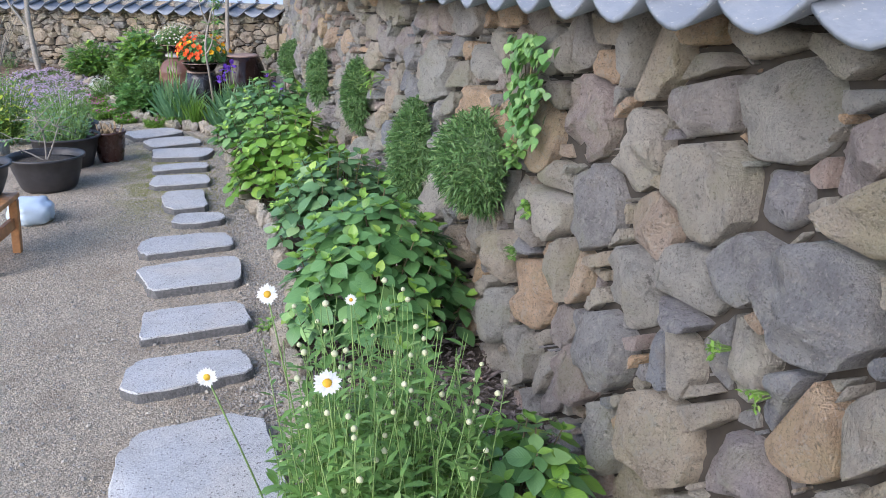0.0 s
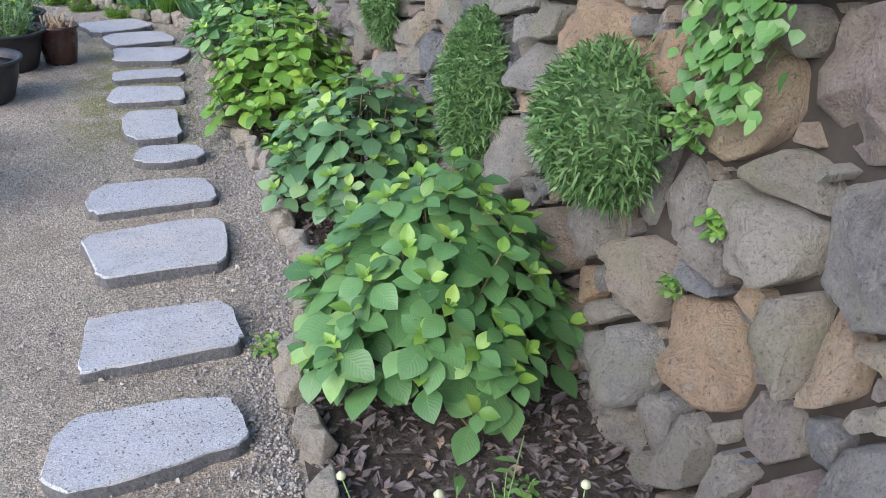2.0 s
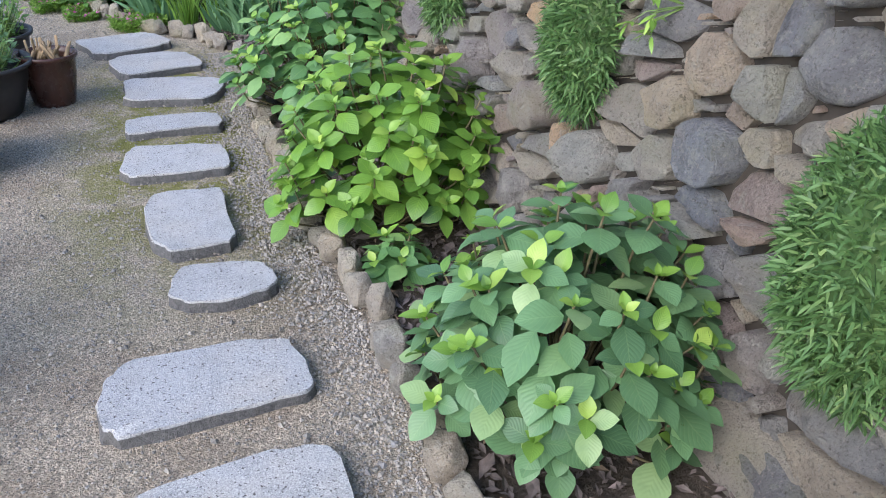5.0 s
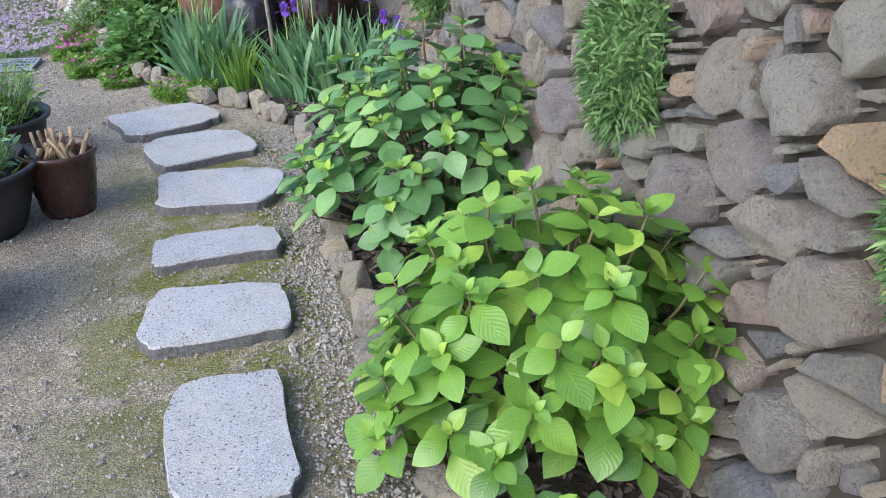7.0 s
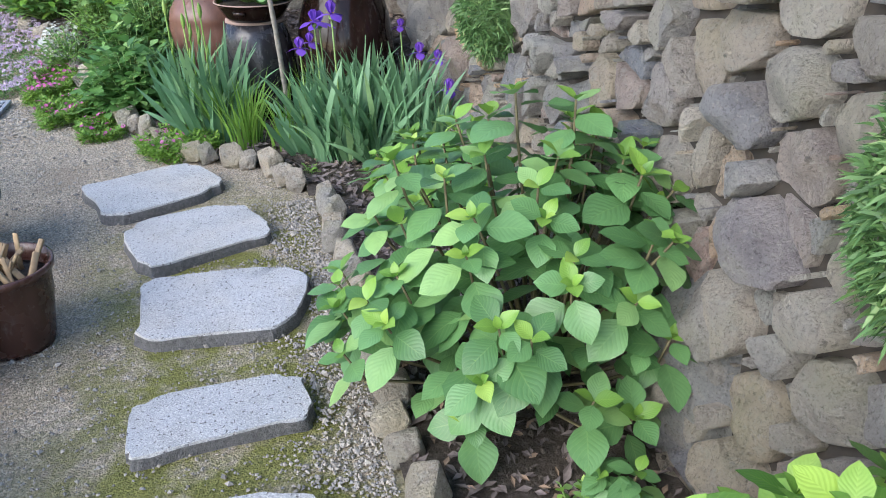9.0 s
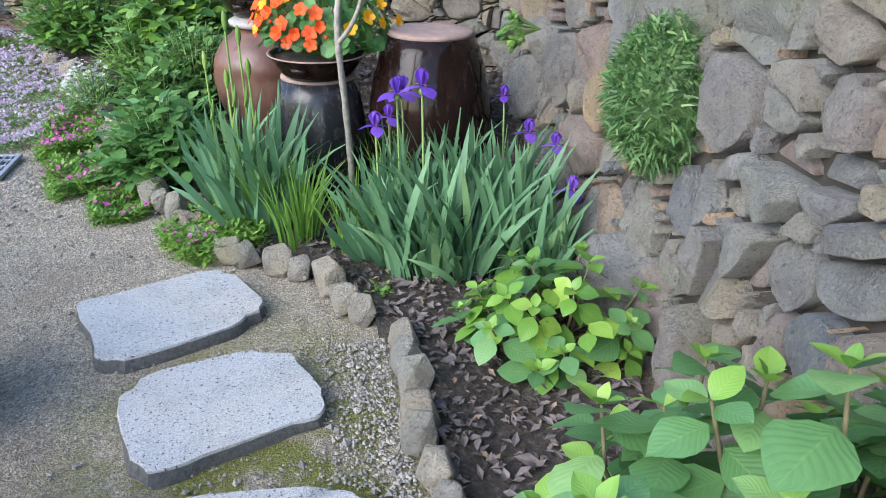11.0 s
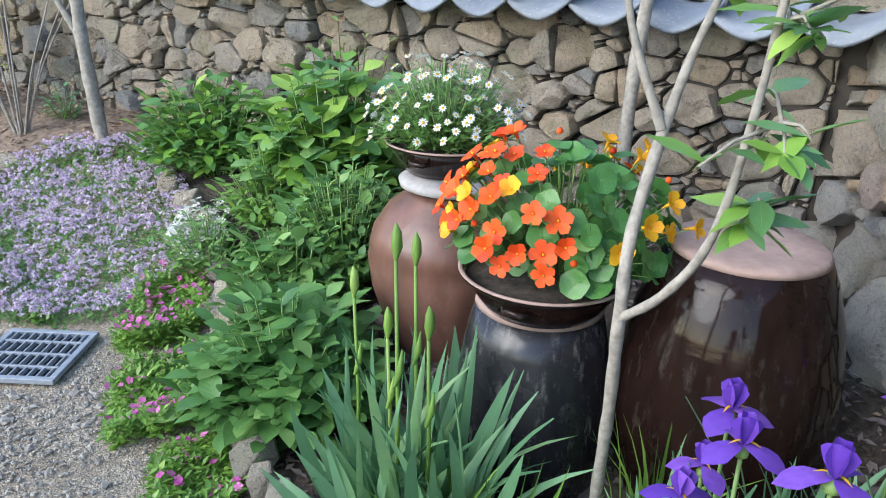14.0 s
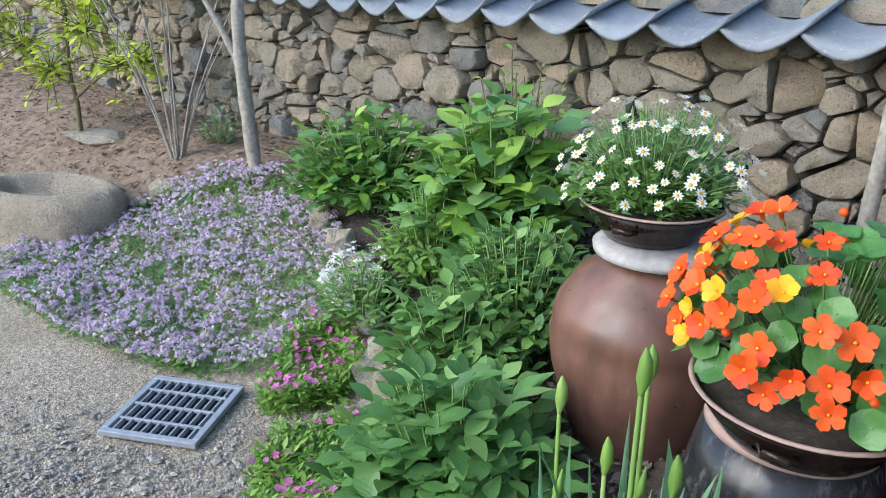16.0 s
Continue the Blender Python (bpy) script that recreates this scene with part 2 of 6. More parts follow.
def pebble():
    k = Mat("pebble", 0.9)
    c = k.ramp(k.vary(), [(0.0, (0.18, 0.17, 0.155)), (0.4, (0.33, 0.30, 0.255)), (0.75, (0.46, 0.415, 0.345)), (1.0, (0.25, 0.245, 0.24))])
    return k.color(k.mix(k.ramp(k.noise(200, 4), [(0.4, 0.3), (0.6, 0.0)]), c, (0.2, 0.19, 0.18))).m


M_PEBBLE = pebble()
M_SOIL_BROWN = plain("dry_brown_soil", (0.20, 0.145, 0.105), 0.95, spread=0.5, scale=26, bump=1.0)
M_LITTER_PALE = plain("pale_leaf_litter", (0.27, 0.19, 0.13), 0.85, spread=0.5, scale=22)
M_LITTER = plain("dry_leaf_litter", (0.16, 0.13, 0.12), 0.8, spread=0.6, scale=22)
M_MORTAR = plain("wall_core_earth", (0.045, 0.038, 0.031), 0.95, scale=20, bump=0.5)
M_TUB = plain("black_plastic", (0.035, 0.033, 0.036), 0.45, spread=0.3, scale=14)
M_WOOD = plain("varnished_wood", (0.46, 0.22, 0.09), 0.5, spread=0.3, scale=18)
M_STEEL = plain("galvanised_steel", (0.30, 0.33, 0.37), 0.6, 0.2, 0.15)
# near-black colour that stands in for the shade below the drain grate
M_DRAIN_SHADE = plain("drain_shade", (0.015, 0.015, 0.016), 0.9)
M_PLASTER = plain("pale_plaster", (0.62, 0.55, 0.50), 0.85, spread=0.1, scale=6)
M_FRAME = plain("dark_window_frame", (0.06, 0.05, 0.055), 0.5)
M_BAG = plain("pale_blue_plastic", (0.50, 0.60, 0.70), 0.35, spread=0.15, scale=8)
M_BLUE = plain("blue_print", (0.03, 0.07, 0.35), 0.45)


def tile_material():
    k = Mat("grey_roof_tile", 0.72)
    c = k.ramp(k.vary(), [(0, (0.15, 0.17, 0.205)), (0.5, (0.20, 0.225, 0.265)), (1, (0.17, 0.185, 0.21))])
    c = k.mix(k.ramp(k.noise(14, 6, 0.65), [(0.45, 0.0), (0.75, 0.5)]), c, (0.30, 0.32, 0.35))
    c = k.mix(k.ramp(k.noise(70, 4), [(0.62, 0.0), (0.7, 0.6)]), c, (0.42, 0.42, 0.38))
    k.color(c)
    k.bump(k.noise(60, 6), 0.35, 0.006)
    return k.m


def glaze(name, a, b, streak, rough):
    """Brown-black jar glaze with runs down the side."""
    k = Mat(name, rough)
    c = k.ramp(k.noise(10, 5, 0.6, (1.0, 1.0, 0.25)), [(0.3, a), (0.7, b)])
    c = k.mix(k.ramp(k.noise(34, 6, 0.7, (1.0, 1.0, 0.3)), [(0.56, 0.0), (0.72, streak)]), c, (0.33, 0.31, 0.29))
    k.color(c)
    k.rough(k.ramp(k.noise(16, 4), [(0.3, rough * 0.7), (0.7, rough * 1.5)]))
    k.bump(k.noise(18, 3, 0.5, (0.4, 0.4, 2.0)), 0.12, 0.006)
    return k.m


M_TILE = tile_material()
M_GLAZE = glaze("dark_brown_glaze", (0.009, 0.005, 0.004), (0.024, 0.012, 0.010), 0.1, 0.09)
M_GLAZE_BLUE = glaze("worn_black_glaze", (0.010, 0.010, 0.013), (0.030, 0.028, 0.032), 0.4, 0.22)
M_GLAZE.node_tree.nodes["Principled BSDF"].inputs["Specular IOR Level"].default_value = 0.26
M_TERRA = glaze("terracotta", (0.085, 0.043, 0.032), (0.20, 0.097, 0.07), 0.15, 0.36)
M_POT = glaze("reddish_brown_glaze", (0.05, 0.022, 0.016), (0.09, 0.04, 0.03), 0.25, 0.25)
M_UNGLAZED = plain("unglazed_clay", (0.36, 0.25, 0.21), 0.8, spread=0.2, scale=25)
M_LID = plain("grey_clay_lid", (0.36, 0.34, 0.33), 0.75)

# ---------------------------------------------------------------- mesh helpers


class Build:
    """Collects the faces of one mesh, with a random number and a place along the leaf for each piece."""

    def __init__(self):
        self.v, self.f, self.m, self.r, self.uv = [], [], [], [], []

    def add(self, verts, faces, mat=0, vary=None, uvs=None):
        o = len(self.v)
        vary = random.random() if vary is None else vary
        self.v += [tuple(p) for p in verts]
        self.r += [vary] * len(verts)
        self.uv += uvs if uvs else [(0.5, 0.5)] * len(verts)
        for fc in faces:
            self.f.append(tuple(i + o for i in fc))
            self.m.append(mat)

    def mesh(self, name, mats, smooth=True, sharp=None):
        me = bpy.data.meshes.new(name)
        me.from_pydata(self.v, [], self.f)
        for m in mats:
            me.materials.append(m)
        me.polygons.foreach_set("material_index", self.m)
        me.polygons.foreach_set("use_smooth", [smooth] * len(self.f))
        at = me.attributes.new("vary", "FLOAT", "POINT")
        at.data.foreach_set("value", self.r)
        lay = me.uv_layers.new(name="UVMap")
        idx = np.empty(len(me.loops), dtype=np.int32)
        me.loops.foreach_get("vertex_index", idx)
        lay.data.foreach_set("uv", np.array(self.uv, dtype=np.float32)[idx].ravel())
        if sharp:
            me.set_sharp_from_angle(angle=radians(sharp))
        me.update()
        return me

    def ob(self, name, mats, parent=None, smooth=True, sharp=None):
        ob = new(name, self.mesh(name, mats, smooth, sharp))
        if parent:
            ob.parent = parent
        return ob


def root(name, x, y, z, label, category, group="", kind=""):
    e = new(name)
    e.location = (x, y, z)
    e.empty_display_size = 0.1
    return tagged(e, label, category, group, kind)


def box_pts(b, m, sx, sy, sz, mat=0, bev=0.004, vary=None):
    """A bevelled box, centred, at the pose m."""
    bm = bmesh.new()
    bmesh.ops.create_cube(bm, size=1)
    bmesh.ops.scale(bm, vec=(sx, sy, sz), verts=bm.verts)
    if bev:
        bmesh.ops.bevel(bm, geom=bm.edges[:], offset=bev, segments=1, affect="EDGES")
    bm.verts.ensure_lookup_table()
    b.add([m @ v.co for v in bm.verts], [[v.index for v in f.verts] for f in bm.faces], mat, vary)
    bm.free()


def lathe(b, profile, n=40, mat=0, at=(0, 0, 0), wobble=0.0, cap=True):
    """A turned body: profile of (radius, height) from one end to the other."""
    vs, fs = [], []
    ph = random.random() * 6
    for r, z in profile:
        for i in range(n):
            a = 2 * math.pi * i / n
            k = r * (1 + wobble * math.sin(2 * a + ph + z * 4))
            vs.append((at[0] + k * math.cos(a), at[1] + k * math.sin(a), at[2] + z))
    for j in range(len(profile) - 1):
        for i in range(n):
            q = (i + 1) % n
            fs.append((j * n + i, j * n + q, (j + 1) * n + q, (j + 1) * n + i))
    if cap:
        fs.append(tuple(range(n))[::-1])
        fs.append(tuple((len(profile) - 1) * n + i for i in range(n)))
    b.add(vs, fs, mat)


def tube(b, pts, radii, n=6, mat=0, vary=None):
    """A tapered stem along points."""
    pts = [Vector(p) for p in pts]
    vs, fs = [], []
    for j, p in enumerate(pts):
        d = (pts[min(j + 1, len(pts) - 1)] - pts[max(j - 1, 0)]).normalized()
        x = d.orthogonal().normalized() if abs(d.z) < 0.99 else Vector((1, 0, 0))
        if abs(d.z) >= 0.05:
            x = (Vector((1, 0, 0)) - d * d.x).normalized() if abs(d.x) < 0.95 else d.orthogonal().normalized()
        y = d.cross(x)
        for i in range(n):
            a = 2 * math.pi * i / n
            vs.append(p + (x * math.cos(a) + y * math.sin(a)) * radii[j])
    for j in range(len(pts) - 1):
        for i in range(n):
            q = (i + 1) % n
            fs.append((j * n + i, j * n + q, (j + 1) * n + q, (j + 1) * n + i))
    fs.append(tuple((len(pts) - 1) * n + i for i in range(n)))
    b.add(vs, fs, mat, vary)


def leaf_shape(L, W, fold=0.25, droop=0.2, rows=6, cols=4, peak=0.42, cup=0.0, stalk=0.0):
    """A leaf along +x, its upper side up: points, faces and places along it."""
    vs, fs, uv = [], [], []
    for i in range(rows + 1):
        s = i / rows
        w = W / 2 * max(0.02, (s / peak) ** 0.6 if s < peak else max(0.0, 1 - ((s - peak) / (1 - peak)) ** 1.7) ** 0.85)
        ang = droop * s * 2
        x = stalk + L * (s - 0.1 * droop * s * s)
        z = -L * droop * s * s + cup * L * s
        for j in range(cols + 1):
            k = 2 * j / cols - 1
            ripple = 0.012 * L * math.sin(i * 2.6 + j * 1.7) if 0 < i < rows else 0
            vs.append((x, k * w, z + abs(k) * w * fold - 0.35 * fold * w * k * k + ripple))
            uv.append((s, 0.5 + 0.5 * k))
    c = cols + 1
    for i in range(rows):
        for j in range(cols):
            fs.append((i * c + j, (i + 1) * c + j, (i + 1) * c + j + 1, i * c + j + 1))
    return vs, fs, uv


def place(p, yaw, pitch, roll=0.0, s=1.0):
    """A pose for a leaf: pitch lifts its tip. Radians."""
    return Matrix.Translation(p) @ Euler((roll, -pitch, yaw), "XYZ").to_matrix().to_4x4() @ Matrix.Scale(s, 4)


def put_leaf(b, shape, m, mat=0, vary=None):
    b.add([m @ Vector(v) for v in shape[0]], shape[1], mat, vary, shape[2])


def rnd(a, b):
    return random.uniform(a, b)


def lerp_table(x, table):
    return float(np.interp(x, [a for a, _ in table], [b for _, b in table]))


def inside(x, y, poly):
    hit = False
    for (x0, y0), (x1, y1) in zip(poly, poly[1:] + poly[:1]):
        if (y0 > y) != (y1 > y) and x < (x1 - x0) * (y - y0) / (y1 - y0) + x0:
            hit = not hit
    return hit


# ---------------------------------------------------------------- plan
WALL_X = [(-6, 1.55), (0, 1.42), (3, 1.36), (4.6, 1.27), (5.6, 1.12), (6.5, 1.06), (7.6, 1.08), (9.0, 1.17), (11.2, 1.22)]
CORNER, ALONG = Vector((1.22, 10.93)), Vector((-0.838, 0.545))
FACING = Vector((-0.545, -0.838))
EDGE = [(0.36, -1.0), (0.40, 1.0), (0.42, 2.5), (0.42, 3.35), (0.57, 4.0), (0.52, 5.26), (0.40, 6.12), (0.36, 7.06), (0.36, 8.0), (0.34, 8.75), (0.06, 9.27), (-0.28, 9.48), (-0.60, 10.05), (-0.84, 10.5), (-0.98, 11.0), (-1.18, 11.5), (-1.53, 11.9)]
BED = EDGE + [(-1.78, 12.6), (-1.38, 12.62), (1.22, 10.93), (1.05, 9.0), (1.0, 7), (1.2, 4.6), (1.35, 3), (1.45, -1)]
BACK = 0.0  # how far the far corner's things are set over
THYME = [(-1.02, 11.3), (-1.2, 10.98), (-1.6, 10.93), (-2.13, 11.1), (-2.85, 11.5), (-3.0, 12.0), (-2.55, 12.25), (-2.2, 12.5), (-1.85, 12.5), (-1.5, 12.25), (-1.2, 11.8)]


def wall_gap(x, y):
    """How far a place lies in front of the far wall."""
    return (Vector((x, y)) - CORNER).dot(FACING)


def height(x, y):
    """The ground: level along the path, rising towards the far wall."""
    k = min(1.0, max(0.0, (1.45 - wall_gap(x - BACK, y)) / 1.1))
    return 0.36 * k * k * (3 - 2 * k) if y > 9.5 else 0.0


def right_face(u, v, d):
    return Vector((lerp_table(u, WALL_X) + 0.10 * (v - 0.7) - d, u, v))


def far_face(u, v, d):
    p = CORNER + ALONG * u + FACING * d
    return Vector((p.x, p.y, v))


# ---------------------------------------------------------------- ground


def make_ground():
    xs = [-160, -60, -25, -14] + [-10.1 + 0.12 * i for i in range(102)] + [3, 6, 15, 50, 160]
    ys = [-160, -50, -15, -6, -3] + [-1.5 + 0.12 * i for i in range(158)] + [19, 24, 40, 80, 160]
    b = Build()
    vs, fs = [], []
    for y in ys:
        for x in xs:
            near = -10.2 < x < 3 and -2 < y < 17.6
            dz = 0.012 * noise.noise((x * 1.1, y * 1.1, 0)) + 0.004 * noise.noise((x * 5, y * 5, 3)) if near else 0
            vs.append((x, y, height(x, y) * (1 if near else 0) + dz))
    n = len(xs)
    for j in range(len(ys) - 1):
        for i in range(n - 1):
            fs.append((j * n + i, j * n + i + 1, (j + 1) * n + i + 1, (j + 1) * n + i))
    b.add(vs, fs, 0, 0.5)
    tagged(b.ob("ground", [M_GRAVEL]), "sandy gravel ground with mossy patches", "ground", kind="structure")


def make_bed(name, poly, label, x0, x1, y0, y1, lift, mat):
    """Soil inside an outline."""
    b = Build()
    st = 0.06
    nx, ny = int((x1 - x0) / st), int((y1 - y0) / st)
    ids, vs, fs = {}, [], []

    def vid(i, j):
        if (i, j) not in ids:
            x, y = x0 + i * st, y0 + j * st
            ids[i, j] = len(vs)
            vs.append((x, y, height(x, y) + lift + 0.018 * noise.noise((x * 4, y * 4, 7)) + 0.012 * noise.noise((x * 15, y * 15, 2))))
        return ids[i, j]

    for j in range(ny):
        for i in range(nx):
            if inside(x0 + (i + 0.5) * st, y0 + (j + 0.5) * st, poly):
                fs.append((vid(i, j), vid(i + 1, j), vid(i + 1, j + 1), vid(i, j + 1)))
    b.add(vs, fs)
    tagged(b.ob(name, [mat]), label, "flower bed", kind="structure")


make_ground()
make_bed("planting_bed", BED, "dark soil bed along the stone wall", -1.7, 1.5, -1.0, 12.8, 0.03, M_SOIL)
make_bed("back_bed", [(-1.3, 11.9), (-1.9, 12.3), (-2.9, 12.3), (-3.4, 12.0), (-4.2, 12.9), (-9.0, 14.6), (-9.0, 17.8), (-1.3, 12.7)], "bare brown soil below the far wall", -9.0, -1.2, 11.7, 17.8, 0.02, M_SOIL_BROWN)


# ---------------------------------------------------------------- stone walls


def pack_stones(u0, u1, v0, v1, sizes, stretch, seed, gap, broken=0.42):
    """Stones of mixed size packed into a wall: outlines in the wall's own plane."""
    rg = random.Random(seed)
    w, h = (u1 - u0) / stretch, v1 - v0
    cells, grid, gs = [], {}, 0.3

    def near(x, y, k=1):
        gx, gy = int(x // gs), int(y // gs)
        for a in range(gx - k, gx + k + 1):
            for c in range(gy - k, gy + k + 1):
                yield from grid.get((a, c), ())

    for r, share in sizes:
        for _ in range(int(share * w * h / (r * r))):
            x, y, q = rg.uniform(0, w), rg.uniform(0, h), r * rg.uniform(0.85, 1.18)
            if all((x - cells[i][0]) ** 2 + (y - cells[i][1]) ** 2 > (0.80 * (q + cells[i][2])) ** 2 for i in near(x, y)):
                grid.setdefault((int(x // gs), int(y // gs)), []).append(len(cells))
                cells.append((x, y, q))
    out = []
    for i, (x, y, r) in enumerate(cells):
        k = 2.4 * r
        poly = [(max(0, x - k), max(0, y - k)), (min(w, x + k), max(0, y - k)), (min(w, x + k), min(h, y + k)), (max(0, x - k), min(h, y + k))]
        for j in near(x, y, 2):
            if j == i:
                continue
            X, Y, R = cells[j]
            dx, dy = X - x, Y - y
            d2 = dx * dx + dy * dy
            if d2 > (k + 2 * R) ** 2:
                continue
            d = math.sqrt(d2)
            cut = (d2 + r * r - R * R) / (2 * d) - gap / 2
            nx, ny = dx / d, dy / d
            side = [(px - x) * nx + (py - y) * ny - cut for px, py in poly]
            res = []
            for a in range(len(poly)):
                c = (a + 1) % len(poly)
                if side[a] <= 0:
                    res.append(poly[a])
                if (side[a] < 0) != (side[c] < 0):
                    t = side[a] / (side[a] - side[c])
                    res.append((poly[a][0] + t * (poly[c][0] - poly[a][0]), poly[a][1] + t * (poly[c][1] - poly[a][1])))
            poly = res
            if len(poly) < 3:
                break
        if len(poly) >= 3:
            out.append([(u0 + px * stretch, v0 + py) for px, py in poly])
    return [q for p in out for q in (split(p, rg, gap) if rg.random() < broken else [p])]


def soften(poly, count):
    """Trims the corners of an outline and adds points along its sides."""
    cut = 0.10
    nxt = []
    for a, c in zip(poly, poly[1:] + poly[:1]):
        nxt += [(a[0] + cut * (c[0] - a[0]), a[1] + cut * (c[1] - a[1])), (c[0] - cut * (c[0] - a[0]), c[1] - cut * (c[1] - a[1]))]
    while len(nxt) < count:
        ln = [math.hypot(c[0] - a[0], c[1] - a[1]) for a, c in zip(nxt, nxt[1:] + nxt[:1])]
        k = ln.index(max(ln))
        a, c = nxt[k], nxt[(k + 1) % len(nxt)]
        nxt.insert(k + 1, ((a[0] + c[0]) / 2, (a[1] + c[1]) / 2))
    # broken, uneven edges
    cx, cy = sum(p[0] for p in poly) / len(poly), sum(p[1] for p in poly) / len(poly)
    out = []
    for x, y in nxt:
        k = 1 - 0.17 * max(0.0, noise.noise((x * 9, y * 9, cx * 3))) - 0.10 * max(0.0, noise.noise((x * 26, y * 26, cy * 5)))
        out.append((cx + (x - cx) * k, cy + (y - cy) * k))
    return out


def split(poly, rg, gap):
    """Breaks an outline in two along a slanting line."""
    cx, cy = sum(p[0] for p in poly) / len(poly), sum(p[1] for p in poly) / len(poly)
    a = rg.choice((rg.gauss(0.0, 0.25), rg.gauss(0.0, 0.4), rg.gauss(1.57, 0.35), rg.uniform(0, 3.14)))
    nx, ny = -math.sin(a), math.cos(a)
    size = max(math.hypot(p[0] - cx, p[1] - cy) for p in poly)
    off = rg.uniform(-0.35, 0.35) * size
    out = []
    for sg in (1, -1):
        side = [sg * ((p[0] - cx) * nx + (p[1] - cy) * ny - off) + gap / 2 for p in poly]
        res = []
        for k in range(len(poly)):
            q = (k + 1) % len(poly)
            if side[k] <= 0:
                res.append(poly[k])
            if (side[k] < 0) != (side[q] < 0):
                t = side[k] / (side[k] - side[q])
                res.append((poly[k][0] + t * (poly[q][0] - poly[k][0]), poly[k][1] + t * (poly[q][1] - poly[k][1])))
        if len(res) >= 3:
            out.append(res)
    return out


def stone_body(poly, face, rg):
    """A faceted stone that fills an outline on a wall's face."""
    cx, cy = sum(p[0] for p in poly) / len(poly), sum(p[1] for p in poly) / len(poly)
    size = math.sqrt(abs(sum(a[0] * c[1] - c[0] * a[1] for a, c in zip(poly, poly[1:] + poly[:1]))) / 2)
    n = 12 if size < 0.09 else 22 if size < 0.2 else 32
    out = soften(poly, n)
    n = len(out)
    deep = min(0.085, size * rg.uniform(0.22, 0.38))
    lift = rg.uniform(-0.045, 0.03)
    planes = [(rg.uniform(0, 6.28), rg.uniform(0.4, 1.5), rg.uniform(0.75, 1.2)) for _ in range(6)]
    tilt, ta = rg.uniform(0, 0.34), rg.uniform(0, 6.28)

    def high(x, y, top):
        q = 1.0
        for a, s, o in planes:
            q = min(q, o - s * ((x - cx) * math.cos(a) + (y - cy) * math.sin(a)) / (size * 0.6))
        q = max(0.25, q)
        return lift + deep * q * top + tilt * ((x - cx) * math.cos(ta) + (y - cy) * math.sin(ta)) + 0.55 * deep * noise.noise((x * 11, y * 11, cx * 7)) + 0.16 * deep * noise.noise((x * 28, y * 28, cx * 7)) + 0.006 * noise.noise((x * 55, y * 55, cx))

    vs, fs = [], []
    for s, top in ((1.0, -1.0), (1.0, 0.45), (0.95, 0.84), (0.82, 0.98), (0.62, 1.0), (0.34, 1.0)):
        for x, y in out:
            px, py = cx + (x - cx) * s, cy + (y - cy) * s
            vs.append(face(px, py, -0.10 if top < 0 else high(px, py, top)))
    rows = 6
    for j in range(rows - 1):
        for i in range(n):
            q = (i + 1) % n
            fs.append((j * n + i, j * n + q, (j + 1) * n + q, (j + 1) * n + i))
    vs.append(face(cx, cy, high(cx, cy, 1.0)))
    for i in range(n):
        fs.append(((rows - 1) * n + i, (rows - 1) * n + (i + 1) % n, len(vs) - 1))
    return vs, fs


def stone_wall(name, label, face, u0, u1, v0, v1, outlines, mat, thick, near_u, seed):
    """A rubble wall: an earth core, and stones of their own on its face."""
    rg = random.Random(seed)
    b = Build()
    n = 40
    vs, fs = [], []
    for i in range(n + 1):
        u = u0 + (u1 - u0) * i / n
        for v, d in ((v0 - 0.3, 0.0), (v1, 0.0), (v1, -thick), (v0 - 0.3, -thick)):
            vs.append(face(u, v, d - 0.055))
    for i in range(n):
        for k in range(4):
            fs.append((i * 4 + k, i * 4 + (k + 1) % 4, i * 4 + 4 + (k + 1) % 4, i * 4 + 4 + k))
    fs += [(0, 1, 2, 3), tuple(n * 4 + k for k in (3, 2, 1, 0))]
    b.add(vs, fs)
    wall = tagged(b.ob(name, [M_MORTAR], smooth=False), label, "wall", kind="structure")
    order = sorted(outlines, key=lambda p: abs(sum(q[0] for q in p) / len(p) - near_u))
    rest = Build()
    for k, poly in enumerate(order):
        vs, fs = stone_body(poly, face, rg)
        if k < 300:
            s = Build()
            s.add(vs, fs, 0, rg.random())
            s.ob("stone", [mat], wall, sharp=30)
        else:
            rest.add(vs, fs, 0, rg.random())
    if rest.v:
        tagged(rest.ob("smaller_stones", [mat], wall, sharp=30), kind="stuff")
    return wall


def make_tile(b, m, w, L, vary):
    """One sagging roof tile with rounded lip."""
    cols, rows = 8, 3
    vs, fs = [], []
    for side in (0, 1):
        for j in range(rows + 1):
            for i in range(cols + 1):
                k = 2 * i / cols - 1
                sag = 0.066 * abs(k) ** 1.6 + 0.018 * k
                s = j / rows
                lip = 0.012 * (1 - k * k) if j == 0 else 0
                vs.append(m @ Vector((k * w / 2, s * L - lip * 2, sag - 0.016 * side - lip)))
    c = cols + 1
    o = c * (rows + 1)
    for j in range(rows):
        for i in range(cols):
            fs.append((j * c + i, j * c + i + 1, (j + 1) * c + i + 1, (j + 1) * c + i))
            fs.append((o + j * c + i, o + (j + 1) * c + i, o + (j + 1) * c + i + 1, o + j * c + i + 1))
    for i in range(cols):
        fs.append((i, o + i, o + i + 1, i + 1))
        fs.append((rows * c + i, rows * c + i + 1, o + rows * c + i + 1, o + rows * c + i))
    for j in range(rows):
        fs.append((j * c, (j + 1) * c, o + (j + 1) * c, o + j * c))
        fs.append((j * c + cols, o + j * c + cols, o + (j + 1) * c + cols, (j + 1) * c + cols))
    b.add(vs, fs, 0, vary)


